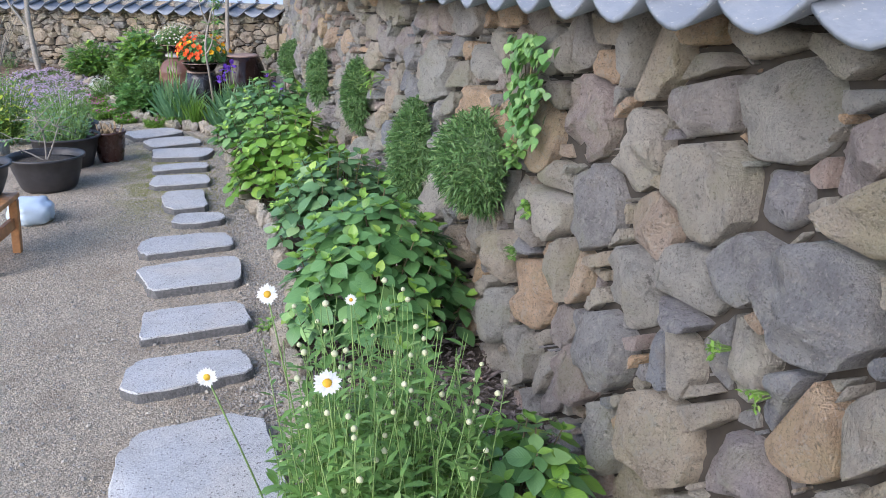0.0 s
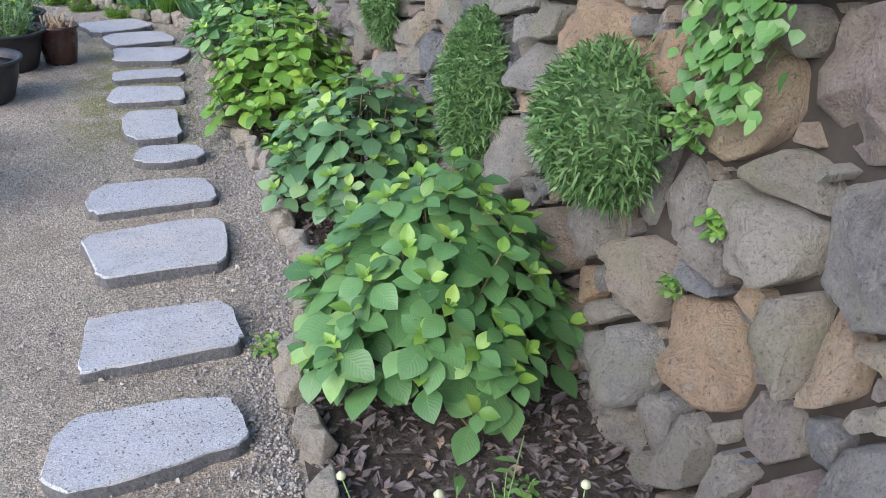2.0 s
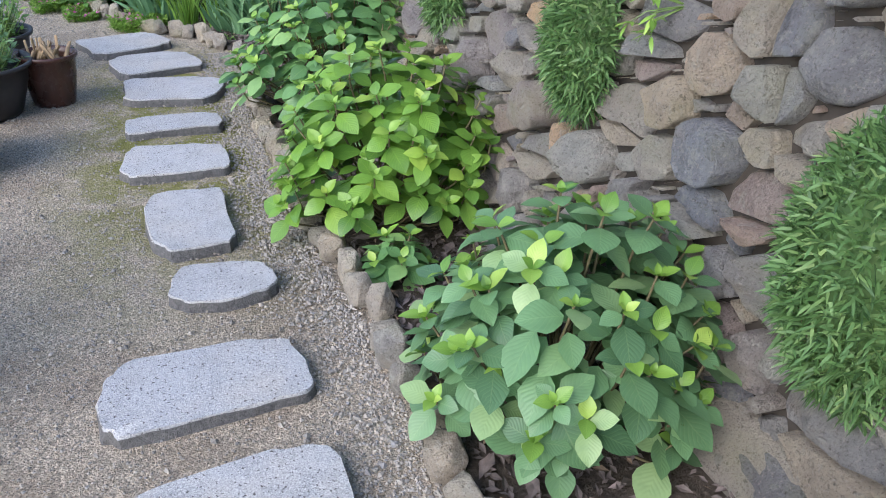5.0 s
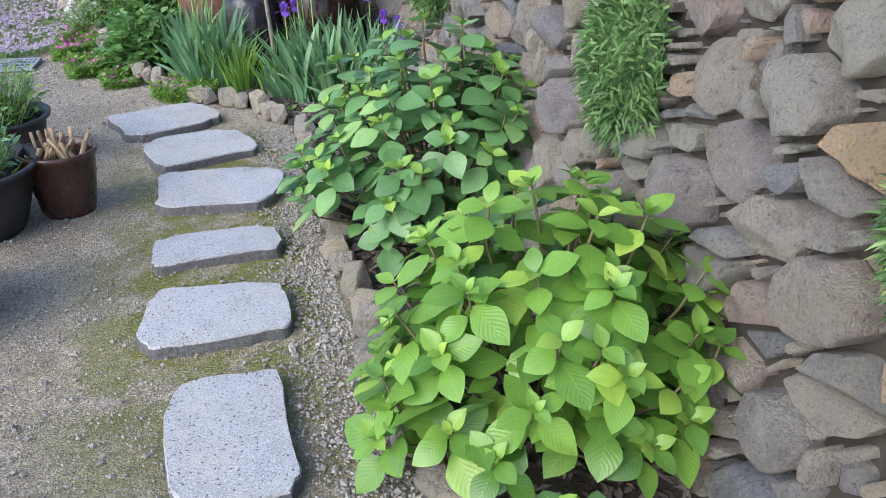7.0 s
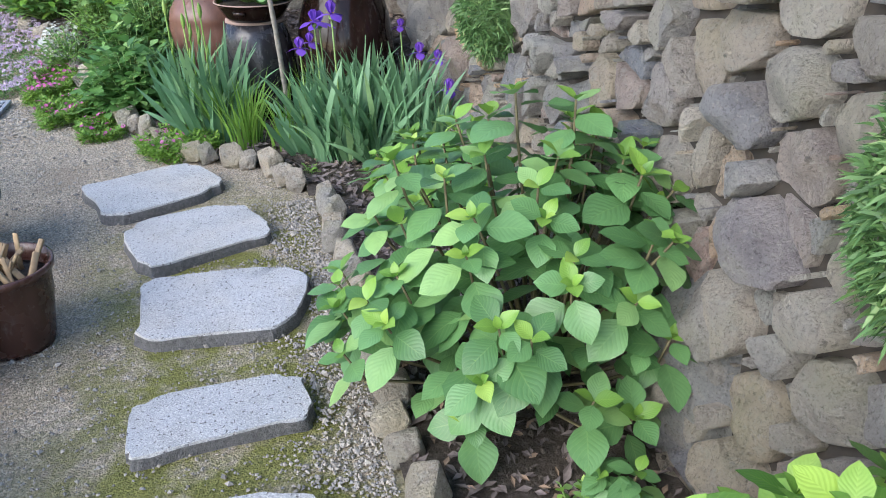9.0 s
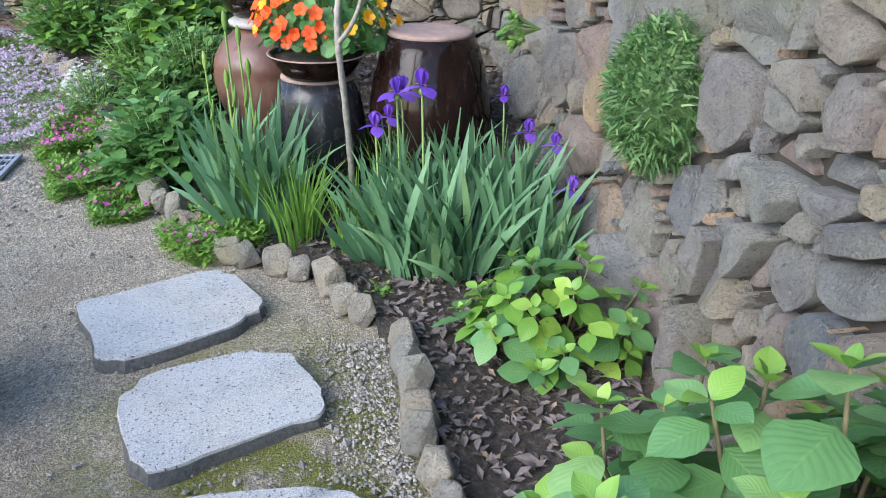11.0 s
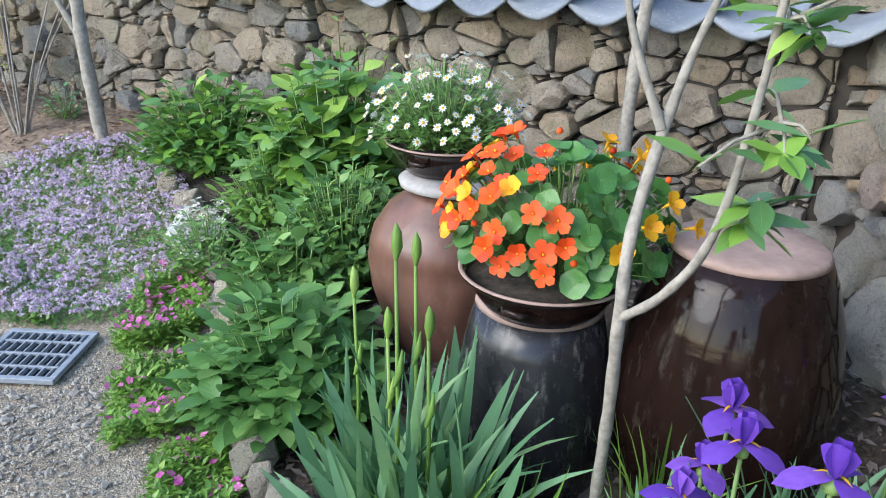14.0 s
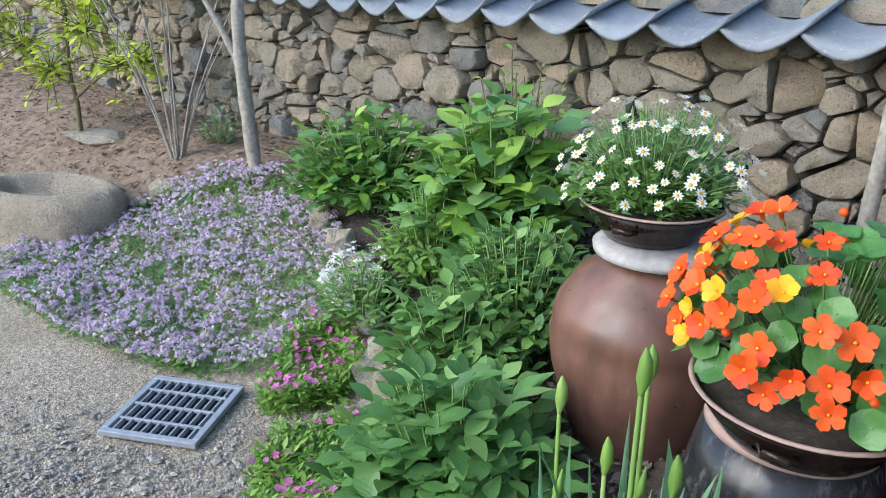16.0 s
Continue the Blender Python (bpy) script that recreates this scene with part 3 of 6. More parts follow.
def tile_roof(name, label, face, u0, u1, eave, pitch, out, thick, seed):
    """A coping of sagging tiles in two slopes with a ridge, along a wall."""
    rg = random.Random(seed)
    tiles, tiles_back = [], []
    n = int((u1 - u0) / pitch)
    for i in range(n):
        u = u0 + (i + 0.5) * pitch
        p, q = face(u, eave, out), face(u + 0.05, eave, out)
        run = (q - p).normalized()
        for back in (False, True):
            for row in range(1):
                d = out - 0.20 * row if not back else -thick - out + 0.20 * row
                z = eave + 0.05 * row + rg.uniform(-0.006, 0.006)
                org = face(u, eave, 0)
                edge = face(u, eave, 1) - org
                inward = Vector((edge.x, edge.y, 0)).normalized() * (1 if back else -1)
                pos = Vector((org.x, org.y, z)) + Vector((edge.x, edge.y, 0)).normalized() * d
                up = (inward + Vector((0, 0, 0.24))).normalized()
                side = up.cross(Vector((0, 0, 1))).normalized()
                nor = side.cross(up)
                m = Matrix((side, up, nor)).transposed().to_4x4()
                m.translation = pos
                (tiles_back if back else tiles).append(m @ pose(0, 0, 0, rg.uniform(-1, 1), 0, rg.uniform(-1.2, 1.2)))
    core = Build()
    for i in range(n):
        a, c = u0 + i * pitch, u0 + (i + 1) * pitch
        vs = []
        for u in (a, c):
            for d, z in ((out - 0.14, eave + 0.012), (-thick - out + 0.14, eave + 0.012), (-thick / 2 - 0.02, eave + 0.085), (-thick / 2 + 0.02, eave + 0.085)):
                p = face(u, eave, d)
                vs.append((p.x, p.y, z))
        core.add(vs, [(0, 1, 5, 4), (1, 2, 6, 5), (2, 3, 7, 6), (3, 0, 4, 7)])
    roof = tagged(core.ob(name, [M_MORTAR], smooth=False), label, "tiled coping", kind="structure")
    shared = Build()
    make_tile(shared, Matrix(), pitch * 1.12, 0.40, 0.0)
    me = shared.mesh("tile", [M_TILE])
    for m in tiles:
        t = new("tile", me)
        t.parent = roof
        t.matrix_basis = m
    hidden = Build()
    for m in tiles_back:
        make_tile(hidden, m, pitch * 1.12, 0.40, rg.random())
    tagged(hidden.ob("rear_tiles", [M_TILE], roof), kind="stuff")
    ridge = Build()
    for i in range(int((u1 - u0) / 0.3)):
        u = u0 + i * 0.3
        vs, fs = [], []
        for s in (0, 1):
            for k in range(9):
                a = math.pi * k / 8
                p = face(u + 0.31 * s, eave, -thick / 2 + 0.10 * math.cos(a))
                vs.append((p.x, p.y, eave + 0.075 + (0.07 - 0.008 * s) * math.sin(a)))
        for k in range(8):
            fs.append((k, k + 1, 10 + k, 9 + k))
        ridge.add(vs, fs)
    ridge.ob("ridge", [M_STONE_FAR], roof)
    return roof


right_stones = pack_stones(-0.6, 4.3, 0.0, 1.655, [(0.15, 3), (0.11, 7), (0.075, 9), (0.045, 22), (0.025, 30)], 1.12, 5, 0.018, 0.5)
right_stones += pack_stones(4.3, 8.2, 0.0, 1.655, [(0.095, 4), (0.07, 9), (0.046, 18), (0.026, 26)], 1.15, 6, 0.018, 0.5)
right_stones += pack_stones(8.2, 11.0, 0.0, 1.655, [(0.15, 3), (0.10, 5), (0.07, 9), (0.042, 22), (0.025, 28)], 1.15, 7, 0.018)
far_stones = pack_stones(0.05, 13.0, 0.1, 1.235, [(0.095, 2), (0.07, 8), (0.048, 18), (0.027, 26)], 1.4, 8, 0.011, 0.55)
stone_wall("wall_east", "grey and tan rubble stone garden wall with lichen", right_face, -0.8, 11.1, 0.0, 1.64, right_stones, M_STONE, 0.42, 2.8, 11)
stone_wall("wall_north", "warm brown rubble stone wall at the garden's end", far_face, -0.3, 13.2, 0.1, 1.235, far_stones, M_STONE_FAR, 0.42, 1.8, 12)
tile_roof("wall_east_coping", "blue-grey clay tiles along the top of the wall", right_face, -0.8, 11.0, 1.605, 0.30, 0.17, 0.42, 21)
tile_roof("wall_north_coping", "blue-grey clay tiles along the far wall", far_face, -0.1, 13.2, 1.215, 0.27, 0.13, 0.42, 22)

# ---------------------------------------------------------------- stepping stones and edging
STEPS = [(0.02, 2.45, 0.56, 0.62, 4, 0.30), (-0.02, 3.22, 0.54, 0.30, 6, 0.55), (0.02, 3.77, 0.52, 0.33, 3, 0.1), (0.0, 4.45, 0.56, 0.44, 8, 0.2), (-0.04, 5.02, 0.58, 0.33, 6, 0.4), (0.04, 5.58, 0.36, 0.26, -2, 0.9), (-0.05, 6.12, 0.32, 0.54, 4, 0.35), (-0.10, 6.76, 0.48, 0.36, 0, 0.35), (-0.10, 7.28, 0.49, 0.24, 5, 0.25), (-0.10, 7.90, 0.56, 0.43, -3, 0.35), (-0.20, 8.49, 0.54, 0.43, 20, 0.45), (-0.42, 9.04, 0.56, 0.45, 26, 0.3)]


def stepping_stone(x, y, w, d, turn, roundness, seed):
    """A flat granite slab with a rough broken side."""
    rg = random.Random(seed)
    n = 40
    e = 2 / (0.25 + 0.55 * roundness)
    ring = []
    ph, skew = rg.uniform(0, 6), rg.uniform(-0.12, 0.12)
    for i in range(n):
        a = 2 * math.pi * i / n
        c, s = math.cos(a), math.sin(a)
        px = math.copysign(abs(c) ** (2 / e), c) * w / 2
        py = math.copysign(abs(s) ** (2 / e), s) * d / 2 * (1 + skew * 2 * px / w)
        k = 1 + 0.045 * math.sin(3 * a + ph) + 0.032 * math.sin(5 * a + 2 * ph) + 0.018 * math.sin(9 * a + ph) + 0.012 * math.sin(14 * a + 3 * ph) + rg.uniform(-0.010, 0.010)
        ring.append((px * k, py * k))
    top = 0.048
    b = Build()
    vs, fs = [], []
    prof = [(1.0, -0.03), (1.02, 0.0), (1.0, top * 0.45), (1.0, top - 0.008), (0.985, top), (0.6, top + 0.001)]
    for j, (s, z) in enumerate(prof):
        for px, py in ring:
            jag = 0.010 * noise.noise((px * 16 + x, py * 16 + y, z * 20)) if j < 4 else 0.0
            vs.append((px * s + jag, py * s + jag, z))
    for j in range(len(prof) - 1):
        for i in range(n):
            q = (i + 1) % n
            fs.append((j * n + i, j * n + q, (j + 1) * n + q, (j + 1) * n + i))
    fs.append(tuple((len(prof) - 1) * n + i for i in range(n)))
    b.add(vs, fs, 0, rg.random())
    # top rings in plain granite, side rings in the shade-darkened copy
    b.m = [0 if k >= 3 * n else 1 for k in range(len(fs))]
    ob = b.ob("stepping_stone", [M_GRANITE, M_GRANITE_SHADED_SIDE], smooth=True, sharp=40)
    ob.matrix_basis = pose(x, y, 0, rg.uniform(-0.7, 0.7), rg.uniform(-0.7, 0.7), turn)
    return tagged(ob, "flat grey pitted granite stepping stone set in gravel", "stepping stone", "stepping stones of the garden path")


for i, row in enumerate(STEPS):
    stepping_stone(*row, 40 + i)


def rock(b, m, sx, sy, sz, rg, corners=12, mat=0):
    """A chunky broken stone: the hull of a few corners, its edges worn."""
    bm = bmesh.new()
    for i in range(corners):
        z = 1 - 2 * (i + 0.5) / corners
        a = i * 2.399963 + rg.uniform(-0.5, 0.5)
        c = math.sqrt(1 - z * z)
        p = Vector((math.copysign(abs(c * math.cos(a)) ** 0.75, math.cos(a)), math.copysign(abs(c * math.sin(a)) ** 0.75, math.sin(a)), math.copysign(abs(z) ** 0.7, z)))
        p *= rg.uniform(0.82, 1.06)
        bm.verts.new((p.x * sx, p.y * sy, p.z * sz))
    bmesh.ops.convex_hull(bm, input=bm.verts[:])
    bmesh.ops.delete(bm, geom=[v for v in bm.verts if not v.link_faces], context="VERTS")
    bmesh.ops.bevel(bm, geom=bm.edges[:], offset=0.07 * min(sx, sy, sz), segments=1, affect="EDGES")
    k = min(sx, sy, sz)
    for v in bm.verts:
        v.co += v.co.normalized() * k * 0.10 * noise.noise(v.co * (1.1 / k) + Vector((rg.seed_shift, 0, 0)))
    bm.verts.ensure_lookup_table()
    bm.verts.index_update()
    b.add([m @ v.co for v in bm.verts], [[v.index for v in f.verts] for f in bm.faces], mat, rg.random())
    bm.free()


class Shifted(random.Random):
    seed_shift = 0.0


def rock_thing(name, x, y, z, sx, sy, sz, turn, seed, label, category, group="", mat=None, tilt=0.0):
    rg = Shifted(seed)
    rg.seed_shift = seed * 1.7
    b = Build()
    rock(b, pose(0, 0, 0, tilt, tilt / 2, turn), sx, sy, sz, rg)
    ob = b.ob(name, [mat or M_EDGE], smooth=False)
    ob.location = (x, y, z)
    return tagged(ob, label, category, group)


def make_edging():
    rg = random.Random(3)
    acc, k = 0.0, 0
    for (x0, y0), (x1, y1) in zip(EDGE[1:], EDGE[2:]):
        L = math.hypot(x1 - x0, y1 - y0)
        while acc < L:
            f = acc / L
            s = rg.choice((rg.uniform(0.045, 0.06), rg.uniform(0.06, 0.095)))
            x, y = x0 + f * (x1 - x0), y0 + f * (y1 - y0)
            hgt = rg.uniform(0.055, 0.095)
            rock_thing("edging_stone", x + rg.uniform(-0.02, 0.02), y, height(x, y) + hgt * 0.7, rg.uniform(0.05, 0.08), s, hgt, math.degrees(math.atan2(y1 - y0, x1 - x0)) - 90 + rg.uniform(-18, 18), 100 + k, "rough brown edging stone beside the flower bed", "stone", "edging stones of the bed", tilt=rg.uniform(-14, 14))
            acc += 2.05 * s
            k += 1
        acc -= L


make_edging()

BACK = 0.18

# ---------------------------------------------------------------- plants


def leaf_meshes(name, mats, sizes, **kw):
    out = []
    for L, W in sizes:
        for q in range(2):
            b = Build()
            put_leaf(b, leaf_shape(L, W, fold=rnd(0.05, 0.25), droop=rnd(0.1, 0.32), **kw), Matrix(), 0, 0.0)
            out.append(b.mesh(name, mats))
    return out


BIG = leaf_meshes("leaf", [M_HYD], [(0.126, 0.104), (0.105, 0.087)], rows=8, stalk=0.02)


def rosettes():
    """Young shoot tips: two crossed pairs of half-open leaves."""
    out = []
    for q in range(4):
        b = Build()
        for k in range(4):
            s = (1.0, 0.62)[k // 2] * rnd(0.85, 1.15)
            put_leaf(b, leaf_shape(0.066 * s, 0.044 * s, 0.35, rnd(0.1, 0.4), 6, 4), place(Vector(), k * 3.1416 + (k // 2) * 1.57 + rnd(-0.2, 0.2), (0.75, 1.15)[k // 2] + rnd(-0.15, 0.15)), 0, 0.12 * k)
        out.append(b.mesh("young_leaves", [M_HYD_NEW]))
    return out


BIG_NEW = rosettes()
GLOSSY = leaf_meshes("leaf", [M_HYD_GLOSSY], [(0.122, 0.086), (0.102, 0.072)], rows=8, stalk=0.012)
BLUISH = leaf_meshes("leaf", [M_BLUISH], [(0.115, 0.09), (0.092, 0.074)], rows=8, stalk=0.015)


def hydrangea(x, y, rx, ry, h, shoots, big, inner_mat, label, seed, cone=0.0, size=1.0):
    """A bush of upright shoots in tiers, each with crossed pairs of level leaves and a young tip; smaller leaves fill its inside."""
    rg = random.Random(seed)
    bush = root("hydrangea_bush", x, y, height(x, y) + 0.03, label, "shrub", "hydrangea bushes of the bed")
    stems, fill = Build(), Build()
    broad = [leaf_shape(0.118 * size * k, 0.092 * size * k, rg.uniform(0.05, 0.25), rg.uniform(0.1, 0.32), 6, 4, stalk=0.012) for k in (0.85, 1.0)]
    young = leaf_shape(0.062 * size, 0.044 * size, 0.3, 0.3, 6, 4)
    room = lerp_table(y, WALL_X) - 0.01 - x
    total = int(shoots * 1.75)
    for i in range(total):
        f = (i + 0.5) / total
        single = int(i * 4 / 7) != int((i + 1) * 4 / 7)
        a = i * 2.399963 + rg.uniform(-0.3, 0.3)
        el = math.asin(min(1.0, max(-0.3, 1 - 1.25 * f)))
        q = math.cos(el) * (1 - cone * max(0.0, math.sin(el)))
        p = Vector((rx * q * math.cos(a), ry * q * math.sin(a), h * (0.34 + 0.58 * math.sin(el))))
        p = Vector((min(room, p.x * rg.uniform(0.86, 1.06)), p.y * rg.uniform(0.86, 1.06), p.z * rg.uniform(0.9, 1.06)))
        foot = Vector((rg.uniform(-0.12, 0.12) * rx, rg.uniform(-0.12, 0.12) * ry, -0.03))
        axis = Vector((math.cos(a) * math.cos(el) * 0.52, math.sin(a) * math.cos(el) * 0.52, 0.95)) + Vector((rg.gauss(0, 0.12), rg.gauss(0, 0.12), 0))
        axis.normalize()
        low = p - axis * 0.11 * size
        tube(stems, [foot, foot.lerp(low, 0.6) - Vector((0, 0, 0.02)), low, p], [0.006, 0.005, 0.004, 0.003], 5)
        turn = rg.uniform(0, 6.28)
        basis = axis.to_track_quat("Z", "Y").to_matrix().to_4x4()
        for lev in range(4):
            at = p - axis * (0.072, 0.036, 0.008, 0.0)[lev] * size
            for half in range(2):
                yaw = turn + lev * 1.57 + half * 3.1416 + rg.uniform(-0.25, 0.25)
                pitch = (-0.10, 0.06, 0.32, 0.75)[lev] + rg.uniform(-0.2, 0.2)
                grow = rg.uniform(0.8, 1.12)
                m = Matrix.Translation(at) @ basis @ place(Vector(), yaw, pitch, rg.uniform(-0.3, 0.3), (1.06, 0.96, 0.7, 1.0)[lev] * grow * (size if single else 1.0))
                if not single:
                    put_leaf(fill, young if lev == 3 else rg.choice(broad), m, 1 if lev == 3 else 0)
                elif lev < 3:
                    lf = new("leaf", rg.choice(big))
                    lf.parent = bush
                    lf.matrix_basis = m
                elif half:
                    lf = new("young_leaves", rg.choice(BIG_NEW))
                    lf.parent = bush
                    lf.matrix_basis = Matrix.Translation(at) @ basis @ place(Vector(), yaw, 0.0, 0.0, size * rg.uniform(0.7, 1.1))
    shapes = [leaf_shape(0.11 * size * k, 0.078 * size * k, 0.25, rg.uniform(0.1, 0.3), 4, 2) for k in (0.8, 1.0, 1.2)]
    for i in range(shoots * 6):
        a, z = rg.uniform(0, 6.283), rg.uniform(-0.45, 1.0)
        c = math.sqrt(max(0.0, 1 - z * z)) * (1 - cone * max(0.0, z))
        q = rg.uniform(0.45, 0.88)
        p = Vector((rx * c * q * math.cos(a), ry * c * q * math.sin(a), h * (0.36 + 0.48 * z * q)))
        put_leaf(fill, rg.choice(shapes), place(p, a + rg.uniform(-1.4, 1.4), rg.uniform(-0.7, 0.25), rg.uniform(-0.4, 0.4), rg.uniform(0.8, 1.2)))
    tagged(fill.ob("inner_leaves", [inner_mat, M_HYD_NEW], bush), kind="stuff")
    stems.ob("stems", [M_BROWNSTEM], bush)
    return bush


hydrangea(0.87, 3.34, 0.44, 0.41, 0.80, 42, BIG, M_HYD, "bright green broad-leaved hydrangea bush beside the wall", 1, cone=0.36)
hydrangea(0.92, 4.66, 0.42, 0.37, 0.71, 38, BLUISH, M_BLUISH, "bluish green hydrangea bush in dark mulch", 2, cone=0.1)
hydrangea(0.76, 5.94, 0.47, 0.36, 0.76, 40, GLOSSY, M_HYD_GLOSSY, "glossy light green hydrangea bush in the bed", 3)
hydrangea(0.81, 7.25, 0.58, 0.47, 0.88, 46, BIG, M_HYD, "large dense green hydrangea bush before the wall", 4, cone=0.05)
hydrangea(0.86, 8.66, 0.32, 0.24, 0.33, 12, BIG, M_HYD_GLOSSY, "low young hydrangea with bright new leaves", 5, size=0.85)
hydrangea(0.66, 5.48, 0.10, 0.10, 0.20, 4, BIG, M_HYD, "young hydrangea sprout beside a larger bush", 7, size=0.85)
hydrangea(0.82, 6.70, 0.06, 0.06, 0.14, 2, BIG, M_HYD, "tiny hydrangea sprout on dark soil", 8, size=0.7)
hydrangea(1.02, 1.95, 0.22, 0.22, 0.36, 14, GLOSSY, M_HYD, "small dark green leafy plant at the wall's foot", 6, size=0.85)


def loose_bush(name, label, category, x, y, rx, ry, h, count, size, mats, seed, wide=0.5, stemmat=None, low=0.0, spread=0.35, group=""):
    """A leafy plant whose small leaves are one mesh."""
    rg = random.Random(seed)
    z0 = height(x, y) + 0.02
    bush = root(name, x, y, z0, label, category, group)
    b, st = Build(), Build()
    shapes = [leaf_shape(size * q, size * q * wide, rg.uniform(0.15, 0.4), rg.uniform(0.05, 0.3), 4, 2) for q in (0.7, 0.9, 1.0, 1.2)]
    n = max(4, count // 9)
    for i in range(n):
        f = (i + 0.5) / n
        a = i * 2.39996
        el = math.asin(max(0.0, 1 - f))
        rr = rg.uniform(0.75, 1.03)
        p = Vector((rx * math.cos(el) * math.cos(a) * rr, ry * math.cos(el) * math.sin(a) * rr, h * (low + (1 - low) * (0.18 + 0.82 * math.sin(el))) * rg.uniform(0.78, 1.05)))
        foot = Vector((p.x * 0.3, p.y * 0.3, -0.02))
        tube(st, [foot, foot.lerp(p, 0.6) + Vector((0, 0, 0.04 * h)), p], [0.005, 0.004, 0.002], 4)
        for k in range(9):
            t = 1 - 0.55 * spread * k / 3
            at = foot.lerp(p, max(0.15, t)) + Vector((0, 0, 0.03 * h * (1 - t)))
            yaw = k * 2.2 + rg.uniform(-0.4, 0.4) + a
            put_leaf(b, rg.choice(shapes), place(at, yaw, rg.uniform(-0.4, 0.55) + (0.4 if k < 2 else 0), rg.uniform(-0.4, 0.4), rg.uniform(0.7, 1.15)), rg.randrange(len(mats)), rg.random())
    tagged(b.ob("leaves", mats, bush), kind="stuff")
    st.ob("stems", [stemmat or M_STEM], bush)
    return bush


def cushion(u, v, ru, rv, bulge, seed, out=0.0):
    """A hanging cushion of needle-like leaves rooted in the wall."""
    rg = random.Random(seed)
    c = right_face(u, v, out)
    plant = root("wall_cushion_plant", *c, "spiky green cushion plant growing out of the stone wall", "plant", "cushion plants on the wall")
    b, pad = Build(), Build()
    vs, fs = [], []
    n, m = 16, 7
    for j in range(m + 1):
        e = math.pi / 2 * j / m
        for i in range(n):
            a = 2 * math.pi * i / n
            vs.append((-0.7 * bulge * math.sin(e), 0.82 * ru * math.cos(e) * math.cos(a), 0.82 * rv * math.cos(e) * math.sin(a)))
    for j in range(m):
        for i in range(n):
            fs.append((j * n + i, j * n + (i + 1) % n, (j + 1) * n + (i + 1) % n, (j + 1) * n + i))
    pad.add(vs, fs, 0, 0.0)
    pad.ob("cushion", [M_CUSHION], plant)
    area = ru * rv
    for i in range(int(52000 * area) + 400):
        a, e = rg.uniform(0, 6.283), math.asin(rg.random())
        q = rg.uniform(0.78, 1.0)
        nrm = Vector((-math.sin(e), math.cos(e) * math.cos(a), math.cos(e) * math.sin(a)))
        p = Vector((nrm.x * bulge * q, nrm.y * ru * q, nrm.z * rv * q))
        d = (nrm + Vector((rg.gauss(0, 0.95), rg.gauss(0, 0.95), rg.gauss(0.3, 0.8)))).normalized()
        L = rg.uniform(0.026, 0.050)
        s = d.cross(Vector((rg.gauss(0, 1), rg.gauss(0, 1), rg.gauss(0, 1)))).normalized() * 0.0035
        g = Vector((0, 0, -0.25 * L))
        b.add([p - s, p + s, p + d * L * 0.6 + s * 0.9 + g * 0.3, p + d * L * 0.6 - s * 0.9 + g * 0.3, p + d * L + g], [(0, 1, 2, 3), (3, 2, 4)], 0, rg.random(), [(0.3, 0.2), (0.3, 0.8), (0.5, 0.8), (0.5, 0.2), (0.9, 0.5)])
    tagged(b.ob("needles", [M_CUSHION], plant), kind="stuff")


cushion(3.18, 0.92, 0.26, 0.235, 0.24, 1, 0.04)
cushion(4.12, 0.74, 0.24, 0.34, 0.19, 2)
cushion(5.26, 0.93, 0.17, 0.26, 0.14, 3)
cushion(6.30, 0.93, 0.17, 0.24, 0.14, 4)
cushion(8.72, 0.83, 0.20, 0.24, 0.20, 5)



def ivy(u, v, ru, rv, count, seed):
    rg = random.Random(seed)
    plant = root("ivy", *right_face(u, v, 0.0), "dark green ivy creeping on the stone wall", "climber")
    b, st = Build(), Build()
    sh = leaf_shape(0.042, 0.044, 0.2, 0.2, 4, 2, peak=0.3)
    for i in range(count):
        y, z = rg.gauss(0, ru * 0.5), rg.uniform(-rv, rv)
        m = place(Vector((-0.07 - rg.uniform(0, 0.03), y, z)), math.pi + rg.uniform(-0.8, 0.8), -1.0 + rg.uniform(-0.3, 0.4), rg.uniform(-0.3, 0.3), rg.uniform(0.7, 1.3))
        put_leaf(b, sh, m)
    for i in range(4):
        y = rg.uniform(-ru, ru) * 0.5
        tube(st, [(-0.05, y, -rv * 1.1), (-0.07, y * 0.6 + 0.02, 0), (-0.06, y * 1.2, rv)], [0.004, 0.003, 0.002], 5)
    tagged(b.ob("leaves", [M_DARKLEAF], plant), kind="stuff")
    st.ob("stems", [M_BROWNSTEM], plant)


ivy(2.78, 1.30, 0.17, 0.20, 230, 4)


